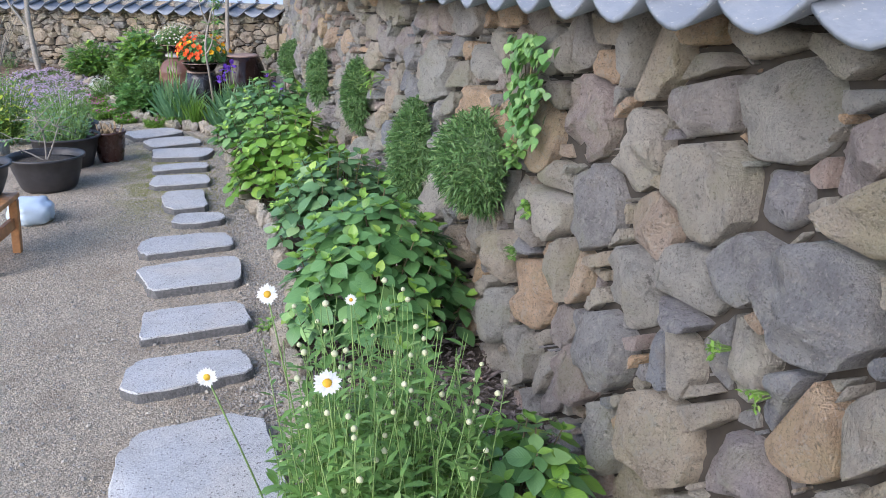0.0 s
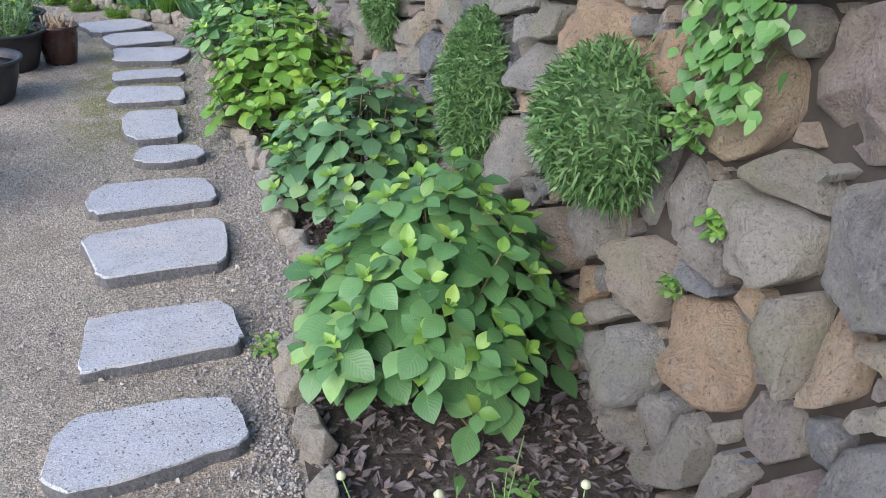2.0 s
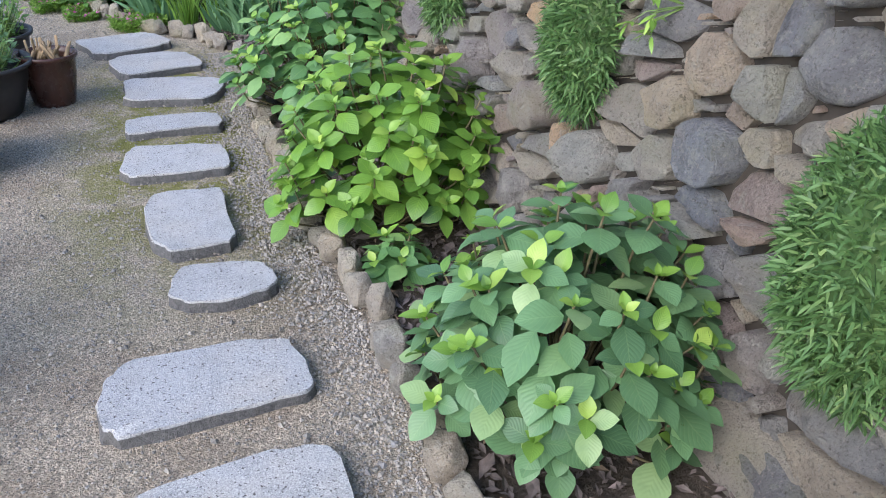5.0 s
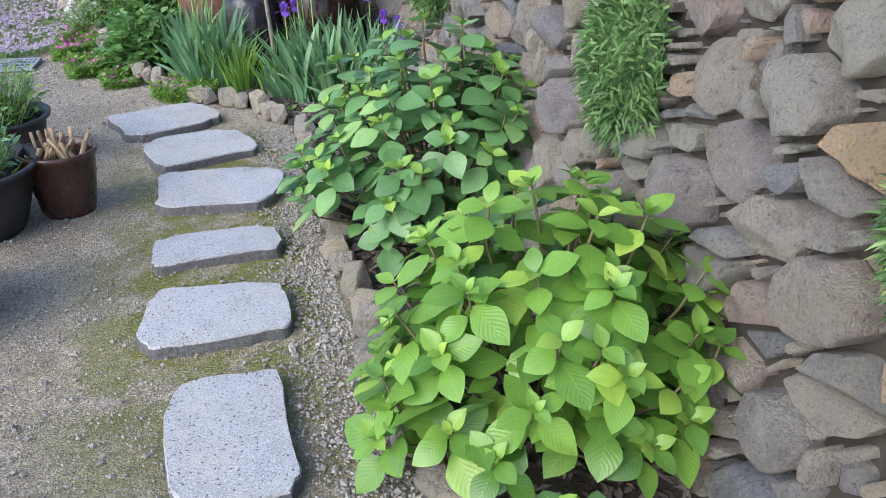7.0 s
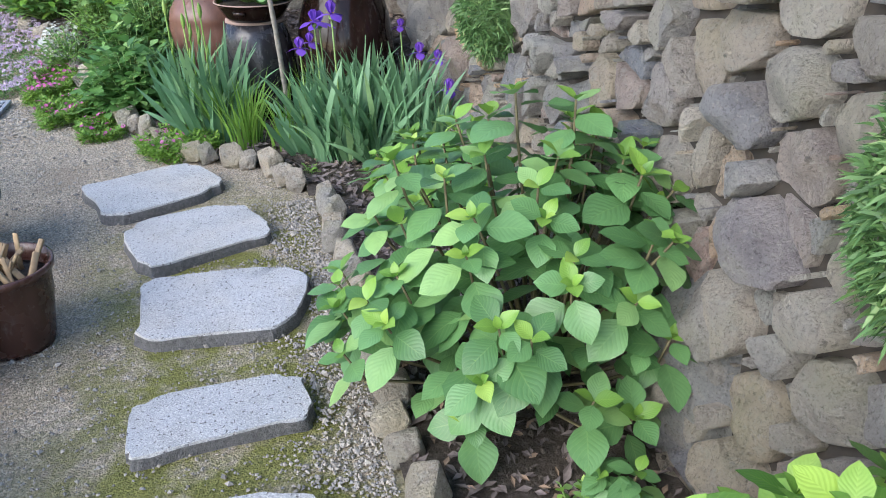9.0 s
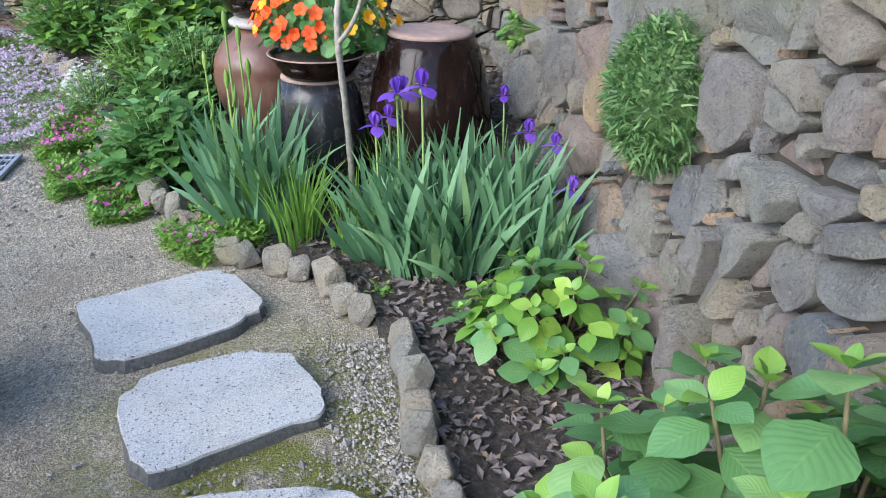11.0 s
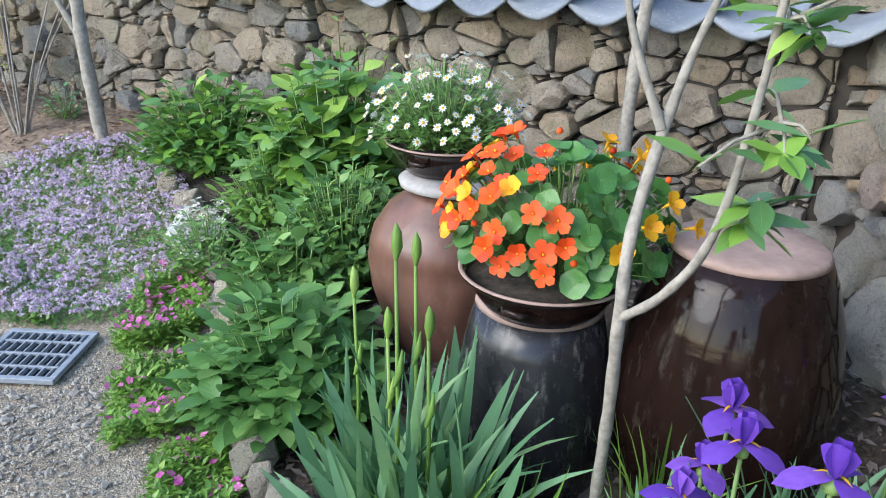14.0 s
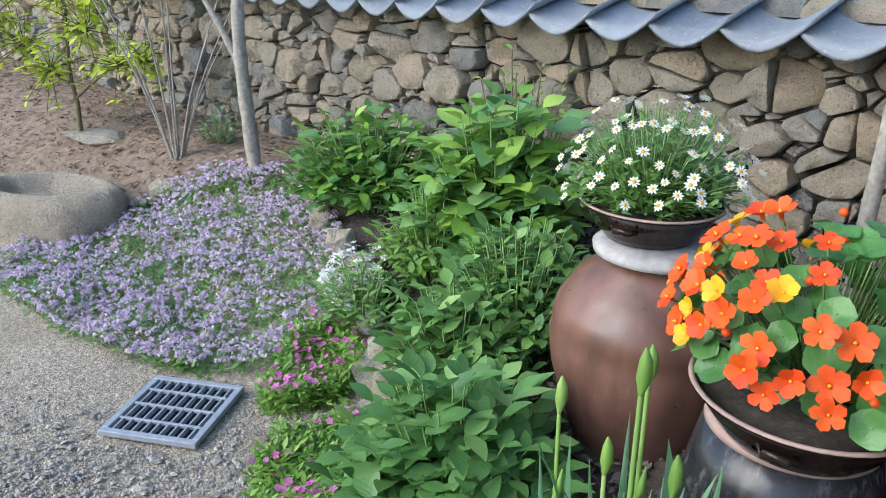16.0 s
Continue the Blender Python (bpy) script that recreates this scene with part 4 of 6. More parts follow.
def wall_weed(u, v, r, count, size, wide, mats, label, seed):
    """A small leafy weed rooted in a joint of the wall."""
    rg = random.Random(seed)
    plant = root("wall_weed", *right_face(u, v, 0.02), label, "weed", "weeds in the wall's joints")
    b, st = Build(), Build()
    shapes = [leaf_shape(size * q, size * q * wide, 0.2, rg.uniform(0.1, 0.4), 4, 2) for q in (0.7, 1.0, 1.25)]
    for i in range(count):
        a, q = rg.uniform(0, 6.283), rg.uniform(0.4, 1.0)
        tip = Vector((-r * rg.uniform(0.4, 1.0), r * q * math.cos(a), r * q * math.sin(a)))
        tube(st, [(0.05, 0, 0), tip * 0.5 + Vector((-0.01, 0, 0.01)), tip], [0.0022, 0.0018, 0.001], 4)
        for k in range(5):
            put_leaf(b, rg.choice(shapes), place(tip * rg.uniform(0.55, 1.0), math.pi + rg.uniform(-1.6, 1.6), rg.uniform(-0.5, 0.5), rg.uniform(-0.4, 0.4), rg.uniform(0.7, 1.15)), rg.randrange(len(mats)), rg.random())
    tagged(b.ob("leaves", mats, plant), kind="stuff")
    st.ob("stems", [M_STEM], plant)


wall_weed(9.72, 0.85, 0.10, 30, 0.036, 0.55, [M_HYD_NEW, M_HERB], "bright green leafy weed in a joint of the wall", 1)
wall_weed(4.94, 1.09, 0.10, 9, 0.05, 0.25, [M_HYD_NEW], "small yellow-green fern in the wall", 2)
wall_weed(2.71, 0.84, 0.05, 8, 0.032, 0.7, [M_HERB, M_HYD_NEW], "small weed sprouting between wall stones", 3)
wall_weed(2.76, 0.63, 0.05, 7, 0.03, 0.7, [M_HERB], "small weed sprouting between wall stones", 4)
wall_weed(2.86, 1.02, 0.07, 12, 0.034, 0.8, [M_DARKLEAF, M_HERB], "creeping green weed between wall stones", 5)
wall_weed(1.34, 0.74, 0.04, 10, 0.018, 0.4, [M_GRASS], "tuft of yellow-green moss fern in the wall", 6)
wall_weed(1.51, 0.78, 0.04, 9, 0.018, 0.4, [M_GRASS], "tuft of yellow-green moss fern in the wall", 7)


# front daisies --------------------------------------------------------------
def disc_flower(b, m, r, petals, pm, em, eye=0.3, rg=random):
    """A daisy: narrow petals round a domed eye."""
    for i in range(petals):
        a = 2 * math.pi * i / petals + rg.uniform(-0.06, 0.06)
        sh = leaf_shape(r * rg.uniform(0.85, 1.05), r * 0.36, 0.15, rg.uniform(-0.05, 0.2), 3, 2, peak=0.7)
        put_leaf(b, sh, m @ place(Vector((0, 0, 0)), a, 0.1), pm)
    vs, fs, n = [], [], 10
    for q, z in ((eye, 0.02), (eye * 0.85, 0.12), (eye * 0.4, 0.18)):
        for i in range(n):
            a = 2 * math.pi * i / n
            vs.append(m @ Vector((r * q * math.cos(a), r * q * math.sin(a), r * z)))
    for j in range(2):
        for i in range(n):
            fs.append((j * n + i, j * n + (i + 1) % n, (j + 1) * n + (i + 1) % n, (j + 1) * n + i))
    fs.append(tuple(2 * n + i for i in range(n)))
    b.add(vs, fs, em)


def bud(b, p, r, mat):
    vs, fs, n = [], [], 7
    for q, z in ((0.3, -0.9), (0.95, -0.4), (1.0, 0.2), (0.6, 0.75), (0.1, 1.0)):
        for i in range(n):
            a = 2 * math.pi * i / n
            vs.append((p[0] + r * q * math.cos(a), p[1] + r * q * math.sin(a), p[2] + r * z))
    for j in range(4):
        for i in range(n):
            fs.append((j * n + i, j * n + (i + 1) % n, (j + 1) * n + (i + 1) % n, (j + 1) * n + i))
    b.add(vs, fs, mat)


def front_daisies():
    rg = random.Random(31)
    x0, y0 = 0.52, 1.86
    plant = root("oxeye_daisy_plant", x0, y0, 0.03, "tall bushy daisy plant with many buds beside the path", "flowering plant")
    lv, st, fl = Build(), Build(), Build()
    sh = [leaf_shape(0.044 * q, 0.014 * q, 0.2, 0.3, 3, 2, peak=0.6) for q in (0.8, 1.0, 1.3)]
    for i in range(210):
        a, q = rg.uniform(0, 6.283), math.sqrt(rg.random())
        foot = Vector((0.25 * q * math.cos(a) + 0.03, 0.34 * q * math.sin(a), 0))
        h = rg.uniform(0.40, 0.90) * (1.05 - 0.3 * q)
        tip = foot * 1.25 + Vector((rg.uniform(-0.06, 0.06), rg.uniform(-0.05, 0.05), h))
        mid = foot.lerp(tip, 0.5) + Vector((rg.uniform(-0.05, 0.05), rg.uniform(-0.05, 0.05), 0))
        tip += Vector((rg.uniform(-0.05, 0.05), rg.uniform(-0.05, 0.05), 0))
        tube(st, [foot, mid, tip], [0.0024, 0.002, 0.0012], 4)
        for k in range(24):
            t = rg.betavariate(1.5, 1.5) * 0.92 + 0.05
            p = foot.lerp(mid, t * 2) if t < 0.5 else mid.lerp(tip, t * 2 - 1)
            put_leaf(lv, rg.choice(sh), place(p, rg.uniform(0, 6.283), rg.uniform(-0.1, 0.9), 0, rg.uniform(0.7, 1.3)))
        if rg.random() < 0.42:
            bud(fl, tip, rg.uniform(0.006, 0.010), 0)
    for x, y, z, r, tilt in ((-0.16, -0.30, 0.78, 0.036, 35), (-0.26, 0.02, 0.88, 0.030, 60), (-0.42, -0.20, 0.78, 0.026, 75), (-0.06, -0.07, 0.88, 0.016, 80)):
        one = Build()
        disc_flower(one, pose(x, y, z, tilt, 0, -10), r, 20, 0, 1, 0.33, rg)
        one.ob("flower", [M_WHITE, M_GOLD], plant)
        tube(st, [(x * 0.5, y * 0.5, 0), (x * 0.8, y * 0.8 + 0.02, z * 0.6), (x, y + 0.004, z - 0.002)], [0.003, 0.0025, 0.002], 5)
    tagged(lv.ob("leaves", [M_HERB], plant), kind="stuff")
    st.ob("stems", [M_STEM], plant)
    tagged(fl.ob("buds", [M_CREAM], plant), kind="stuff")


front_daisies()


# irises ---------------------------------------------------------------------
def blade_mesh(L, W, bend, seed, fold=0.5):
    rg = random.Random(seed)
    b = Build()
    vs, fs, uv = [], [], []
    n = 8
    for i in range(n + 1):
        s = i / n
        w = W / 2 * (0.75 + 0.5 * s if s < 0.5 else 1.0 * (1 - ((s - 0.5) / 0.5) ** 2.2) + 0.002)
        z = L * (s - 0.25 * bend * s ** 3)
        y = L * bend * s ** 2.3
        for k in (-1, 0, 1):
            vs.append((k * w, y + (0.25 * w * fold if k == 0 else 0), z))
            uv.append((s, 0.5 + 0.5 * k))
    for i in range(n):
        for k in range(2):
            fs.append((i * 3 + k, i * 3 + k + 1, i * 3 + 4 + k, i * 3 + 3 + k))
    b.add(vs, fs, 0, 0.0, uv)
    return b.mesh("blade", [M_IRIS])


BLADES = [blade_mesh(L, W, bend, i) for i, (L, W, bend) in enumerate(((0.50, 0.035, 0.15), (0.42, 0.038, 0.35), (0.36, 0.036, 0.6), (0.55, 0.030, 0.25), (0.30, 0.034, 0.5)))]


def iris_clump(x, y, rx, ry, fans, label, seed, scale=1.0):
    rg = random.Random(seed)
    plant = root("iris_clump", x, y, height(x, y) + 0.02, label, "flowering plant", "iris clumps before the jars")
    for i in range(fans):
        a, q = i * 2.39996, math.sqrt((i + 0.5) / fans)
        px, py = rx * q * math.cos(a), ry * q * math.sin(a)
        turn = rg.uniform(0, 3.14)
        for k in range(6):
            f = (k - 2.5) / 2.5
            m = Matrix.Translation((px + 0.018 * f * math.cos(turn), py + 0.018 * f * math.sin(turn), -0.02)) @ Euler((0, 0, turn)).to_matrix().to_4x4() @ Euler((rg.uniform(-0.15, 0.1), f * 0.42 + 0.25 * q * math.cos(a - turn), 0)).to_matrix().to_4x4() @ Euler((0, 0, rg.choice((0, 3.14)) + rg.uniform(-0.6, 0.6))).to_matrix().to_4x4() @ Matrix.Scale(scale * rg.uniform(0.72, 1.08) * (1 - 0.25 * abs(f)), 4)
            lf = new("blade", rg.choice(BLADES))
            lf.parent = plant
            lf.matrix_basis = m
    # more fans between, too dense to count
    more = Build()
    for i in range(fans * 6):
        a, q, L = rg.uniform(0, 6.283), math.sqrt(rg.random()), scale * rg.uniform(0.24, 0.5)
        turn, lean, w = rg.uniform(0, 6.283), rg.uniform(0.05, 0.55), rg.uniform(0.011, 0.018)
        org, way, side = Vector((rx * q * math.cos(a), ry * q * math.sin(a), -0.02)), Vector((math.cos(turn), math.sin(turn), 0)), Vector((-math.sin(turn + 0.7), math.cos(turn + 0.7), 0))
        vs, uv = [], []
        for k in range(8):
            t = k / 7
            c = org + Vector((0, 0, L * (t - 0.35 * lean * t ** 3))) + way * L * lean * (0.35 * t + 0.65 * t * t)
            e = side * w * (0.8 + 0.4 * t) * (1 - t ** 3.5)
            vs += [c - e, c + Vector((way.x, way.y, 0)) * -0.004, c + e]
            uv += [(t, 0.0), (t, 0.5), (t, 1.0)]
        more.add(vs, [(3 * k + j, 3 * k + j + 1, 3 * k + j + 4, 3 * k + j + 3) for k in range(7) for j in range(2)], 0, rg.random(), uv)
    tagged(more.ob("inner_blades", [M_IRIS], plant), kind="stuff")
    return plant


iris_clump(0.80, 9.38, 0.33, 0.28, 40, "dense clump of grey-green sword-leaved irises", 41, 1.2)
iris_clump(0.02, 9.80, 0.16, 0.16, 12, "grey-green sword-leaved iris with closed buds", 42, 1.3)
iris_clump(1.12, 9.1, 0.10, 0.16, 6, "grey-green iris leaves leaning by the wall", 43, 0.9)


def iris_flower(x, y, z, s, seed):
    rg = random.Random(seed)
    z0 = height(x, y)
    fl = root("iris_flower", x, y, z0, "deep purple bearded iris flower on a green stalk", "flower", "purple iris flowers")
    st, b = Build(), Build()
    tube(st, [(0, 0, 0), (0.01, 0.01, z * 0.5), (0, 0, z)], [0.006, 0.005, 0.004], 6)
    bud(st, (0, 0, z - 0.01), 0.014 * s, 0)
    t0 = rg.uniform(0, 6)
    for i in range(3):
        a = t0 + i * 2.094
        sh = leaf_shape(0.068 * s, 0.056 * s, -0.25, 0.9, 6, 4, peak=0.66)
        put_leaf(b, sh, place(Vector((0, 0, z + 0.005)), a, 0.5), 0)
        sh = leaf_shape(0.064 * s, 0.058 * s, 0.6, -0.25, 6, 4, peak=0.62)
        put_leaf(b, sh, place(Vector((0, 0, z + 0.005)), a + 1.05, 1.15), 0)
        sh = leaf_shape(0.03 * s, 0.006 * s, 0.2, 0.6, 3, 2)
        put_leaf(b, sh, place(Vector((0, 0, z + 0.014)), a, 0.55), 1)
    st.ob("stalk", [M_STEM], fl)
    b.ob("petals", [M_PURPLE, M_GOLD], fl)


for i, (x, y, z, s) in enumerate(((0.64, 9.57, 0.64, 1.0), (0.67, 9.24, 0.74, 1.0), (0.60, 9.40, 0.68, 0.95), (0.52, 9.42, 0.55, 0.9), (0.58, 9.5, 0.56, 0.8), (1.16, 9.55, 0.44, 0.9), (1.22, 9.38, 0.46, 0.8), (1.22, 9.15, 0.36, 0.9), (1.1, 9.75, 0.5, 0.7))):
    iris_flower(x, y, z, s, 60 + i)


def iris_bud(x, y, z, seed):
    b = Build()
    tube(b, [(0, 0, 0), (0.008, 0.01, z * 0.5), (0, 0, z - 0.07)], [0.006, 0.005, 0.004], 6)
    tube(b, [(0, 0, z - 0.08), (0.002, 0, z - 0.05), (0.002, 0, z - 0.02), (0, 0, z)], [0.004, 0.012, 0.010, 0.002], 8)
    tube(b, [(0, 0, z * 0.6), (0.012, 0, z * 0.6 + 0.04), (0.016, 0, z * 0.6 + 0.09)], [0.004, 0.009, 0.002], 8)
    ob = b.ob("iris_bud", [M_GRASS])
    ob.location = (x, y, height(x, y))
    tagged(ob, "closed green iris bud on a tall stalk", "flower bud", "iris buds")


for i, (x, y, z) in enumerate(((-0.14, 9.97, 0.74), (-0.02, 9.73, 0.94), (0.01, 9.92, 0.85), (0.05, 9.75, 0.75), (-0.05, 9.88, 0.68))):
    iris_bud(x, y, z, i)


def grass_tuft(x, y, r, h, count, seed, label="tuft of light green grassy leaves"):
    rg = random.Random(seed)
    b = Build()
    for i in range(count):
        a, q = rg.uniform(0, 6.283), rg.random() * r
        p = Vector((q * math.cos(a), q * math.sin(a), -0.01))
        d = Vector((math.cos(a), math.sin(a), 0)) * rg.uniform(0.05, 0.5)
        L = h * rg.uniform(0.6, 1.1)
        side = Vector((-math.sin(a + 0.8), math.cos(a + 0.8), 0)) * rg.uniform(0.004, 0.008)
        vs, fs, uv = [], [], []
        for k in range(6):
            s = k / 5
            c = p + Vector((0, 0, L * (s - 0.3 * d.length * s * s))) + d * L * s * s
            w = side * (1 - s ** 2.5)
            vs += [c - w, c + w]
            uv += [(s, 0.0), (s, 1.0)]
        for k in range(5):
            fs.append((2 * k, 2 * k + 1, 2 * k + 3, 2 * k + 2))
        b.add(vs, fs, 0, rg.random(), uv)
    ob = b.ob("grass_tuft", [M_GRASS])
    ob.location = (x, y, height(x, y) + 0.02)
    return tagged(ob, label, "grass", "grassy tufts in the bed")


grass_tuft(0.22, 9.55, 0.09, 0.42, 60, 1)
grass_tuft(0.42, 9.45, 0.08, 0.38, 40, 2)
grass_tuft(0.10, 9.72, 0.07, 0.42, 30, 3)
grass_tuft(0.62, 9.85, 0.10, 0.40, 40, 4)


# clay jars --------------------------------------------------------------
def jar(name, x, y, z, profile, mat, label, base_mat=None, base=None):
    e = root(name, x, y, z, label, "clay jar", "onggi clay jars by the wall")
    b = Build()
    lathe(b, profile, 56, 0, wobble=0.008)
    b.ob("body", [mat], e)
    if base:
        c = Build()
        lathe(c, base, 56, 0, wobble=0.008)
        c.ob("base", [base_mat], e)
    return e


JZ = 0.04
jar("upturned_jar", 0.84, 10.12, JZ, [(0.235, 0.0), (0.262, 0.05), (0.285, 0.16), (0.293, 0.27), (0.283, 0.42), (0.258, 0.56), (0.222, 0.67), (0.196, 0.725)], M_GLAZE, "large dark brown glazed jar standing upside down", M_UNGLAZED, [(0.196, 0.7255), (0.192, 0.738), (0.185, 0.744), (0.12, 0.741), (0.01, 0.740)])
jar("upturned_jar", 0.33, 10.16, JZ, [(0.185, 0.0), (0.208, 0.04), (0.222, 0.13), (0.22, 0.22), (0.210, 0.34), (0.192, 0.45), (0.172, 0.535)], M_GLAZE_BLUE, "worn black glazed jar upside down under a flower bowl", M_UNGLAZED, [(0.172, 0.5355), (0.168, 0.550), (0.158, 0.554), (0.01, 0.552)])
jar("terracotta_jar", 0.08, 10.76, 0.06, [(0.15, 0.0), (0.17, 0.04), (0.225, 0.16), (0.268, 0.30), (0.281, 0.40), (0.272, 0.44), (0.276, 0.447), (0.262, 0.50), (0.215, 0.575), (0.150, 0.625), (0.135, 0.645)], M_TERRA, "reddish brown unglazed clay jar with a lid", M_LID, [(0.15, 0.6455), (0.175, 0.655), (0.178, 0.672), (0.15, 0.688), (0.12, 0.696), (0.01, 0.698)])


def bowl(x, y, z, r, r0, h, label):
    e = root("flower_bowl", x, y, z, label, "flower pot", "glazed flower bowls on the jars")
    b, s = Build(), Build()
    lathe(b, [(r0, 0.0), (r0 + 0.25 * (r - r0), h * 0.2), (r0 + 0.75 * (r - r0), h * 0.7), (r * 0.97, h * 0.9), (r * 1.03, h * 0.94), (r * 1.03, h), (r * 0.97, h), (r * 0.93, h * 0.8), (r * 0.5, h * 0.78), (0.01, h * 0.78)], 48, 0, wobble=0.006)
    # two lugs
    for a in (-2.0, 1.1):
        c, q = Vector((math.cos(a), math.sin(a), 0)), Vector((-math.sin(a), math.cos(a), 0))
        m = c * (r0 + 0.72 * (r - r0) + 0.004)
        tube(b, [m - q * 0.035 + Vector((0, 0, h * 0.6)), m - q * 0.02 + c * 0.018 + Vector((0, 0, h * 0.6)), m + q * 0.02 + c * 0.018 + Vector((0, 0, h * 0.6)), m + q * 0.035 + Vector((0, 0, h * 0.6))], [0.008, 0.009, 0.009, 0.008], 8)
    b.ob("body", [M_GLAZE], e)
    lip = Build()
    lathe(lip, [(r * 1.031, h * 0.97), (r * 1.038, h * 0.99), (r * 1.036, h * 1.015), (r * 1.01, h * 1.03), (r * 0.985, h * 1.015), (r * 0.98, h * 0.98)], 48, 0, wobble=0.006, cap=False)
    lip.ob("rim", [M_UNGLAZED], e)
    lathe(s, [(r * 0.93, h * 0.84), (r * 0.5, h * 0.87), (0.01, h * 0.88)], 32)
    s.ob("soil", [M_SOIL], e)


bowl(0.33, 10.12, 0.594, 0.215, 0.15, 0.098, "dark glazed bowl with two lugs on an upturned jar")
bowl(0.05, 10.76, 0.76, 0.19, 0.12, 0.10, "dark glazed shallow bowl on the lidded jar")


def nasturtium():
    rg = random.Random(77)
    x0, y0, z0 = 0.37, 10.17, 0.672
    e = root("nasturtium", x0, y0, z0, "nasturtium with orange and yellow flowers in a bowl", "flowering plant")
    st, fl = Build(), Build()

    def dome(f0, f1):
        a, el = rg.uniform(0, 6.283), math.asin(rg.uniform(f0, f1))
        r = rg.uniform(0.88, 1.05)
        return Vector((0.285 * math.cos(el) * math.cos(a) * r, 0.26 * math.cos(el) * math.sin(a) * r, 0.075 + 0.25 * math.sin(el) * r)), a, el

    disc = Build()
    vs, fs, uv, n = [(0, 0, -0.004)], [], [(0.0, 0.5)], 12
    for q, z in ((0.5, 0.002), (1.0, 0.004)):
        for i in range(n):
            a = 2 * math.pi * i / n
            k = q * (1 + 0.05 * math.sin(5 * a))
            vs.append((0.034 * k * math.cos(a), 0.034 * k * math.sin(a), z * (1 + math.sin(3 * a))))
            uv.append((q, 0.5 + 0.5 * math.sin(2.5 * a)))
    for i in range(n):
        fs.append((0, 1 + i, 1 + (i + 1) % n))
        fs.append((1 + i, 1 + n + i, 1 + n + (i + 1) % n, 1 + (i + 1) % n))
    disc.add(vs, fs, 0, 0.0, uv)
    me = disc.mesh("leaf", [M_NAST])
    for i in range(180):
        p, a, el = dome(-0.08, 1.0)
        q = 1.0 if i < 140 else 0.75
        p = p * q
        lf = new("leaf", me)
        lf.parent = e
        lf.matrix_basis = Matrix.Translation(p) @ Euler((rg.gauss(0, 0.35), 0.95 * math.cos(el) + rg.gauss(0, 0.3), a), "XYZ").to_matrix().to_4x4() @ Matrix.Scale(rg.uniform(0.65, 1.15), 4)
        tube(st, [(p.x * 0.25, p.y * 0.25, 0), p * 0.7, p], [0.002, 0.0018, 0.0015], 4)
    blooms = []
    for mat in (M_ORANGE, M_YELLOW):
        for q in range(2):
            f = Build()
            for k in range(5):
                put_leaf(f, leaf_shape(0.037, 0.030, 0.2, rnd(-0.1, 0.3), 5, 4, peak=0.72), place(Vector(), k * 1.2566 + rnd(-0.1, 0.1), 0.3 + 0.3 * q), 0, 0.1 * k)
            f.add([(0.004, 0, 0.005), (0, 0.004, 0.005), (-0.004, 0, 0.005), (0, -0.004, 0.005), (0, 0, 0.014)], [(0, 1, 4), (1, 2, 4), (2, 3, 4), (3, 0, 4)], 1)
            tube(f, [(0, 0, 0.004), (0, 0, -0.02), (0.004, 0, -0.03)], [0.006, 0.003, 0.001], 6, 0)
            blooms.append(f.mesh("flower", [mat, M_YELLOW]))
    spots = []
    for i in range(54):
        orange = i < 32
        for _ in range(14):
            p, a, el = dome(-0.02, 0.95)
            # the orange flowers gather on the side towards the path
            want = (p.x < -0.02 and p.y < 0.06) if orange else ((p.x < -0.12 and p.z > 0.1) if i % 2 else p.x > 0.05)
            if want and all((p - s).length > 0.036 for s in spots):
                break
        spots.append(p)
        p = p * 1.12 + Vector((0, 0, 0.015))
        fo = new("flower", rg.choice(blooms[:2] if orange else blooms[2:]))
        fo.parent = e
        way = Vector((math.cos(a) * math.cos(el), math.sin(a) * math.cos(el) - 0.25, math.sin(el) + 0.15 + rg.uniform(-0.2, 0.2)))
        fo.matrix_basis = Matrix.Translation(p) @ way.to_track_quat("Z", "Y").to_matrix().to_4x4() @ pose(0, 0, 0, 0, 0, rg.uniform(0, 72)) @ Matrix.Scale(rg.uniform(0.75, 1.05), 4)
        tube(st, [(p.x * 0.3, p.y * 0.3, 0.02), p * 0.75, p], [0.002, 0.0018, 0.0015], 4)
    for i in range(14):
        p, a, el = dome(0.1, 1.0)
        bud(fl, p * 1.1, 0.009, 0)
    st.ob("stems", [M_STEM], e)
    tagged(fl.ob("buds", [M_ORANGE], e), kind="stuff")


nasturtium()


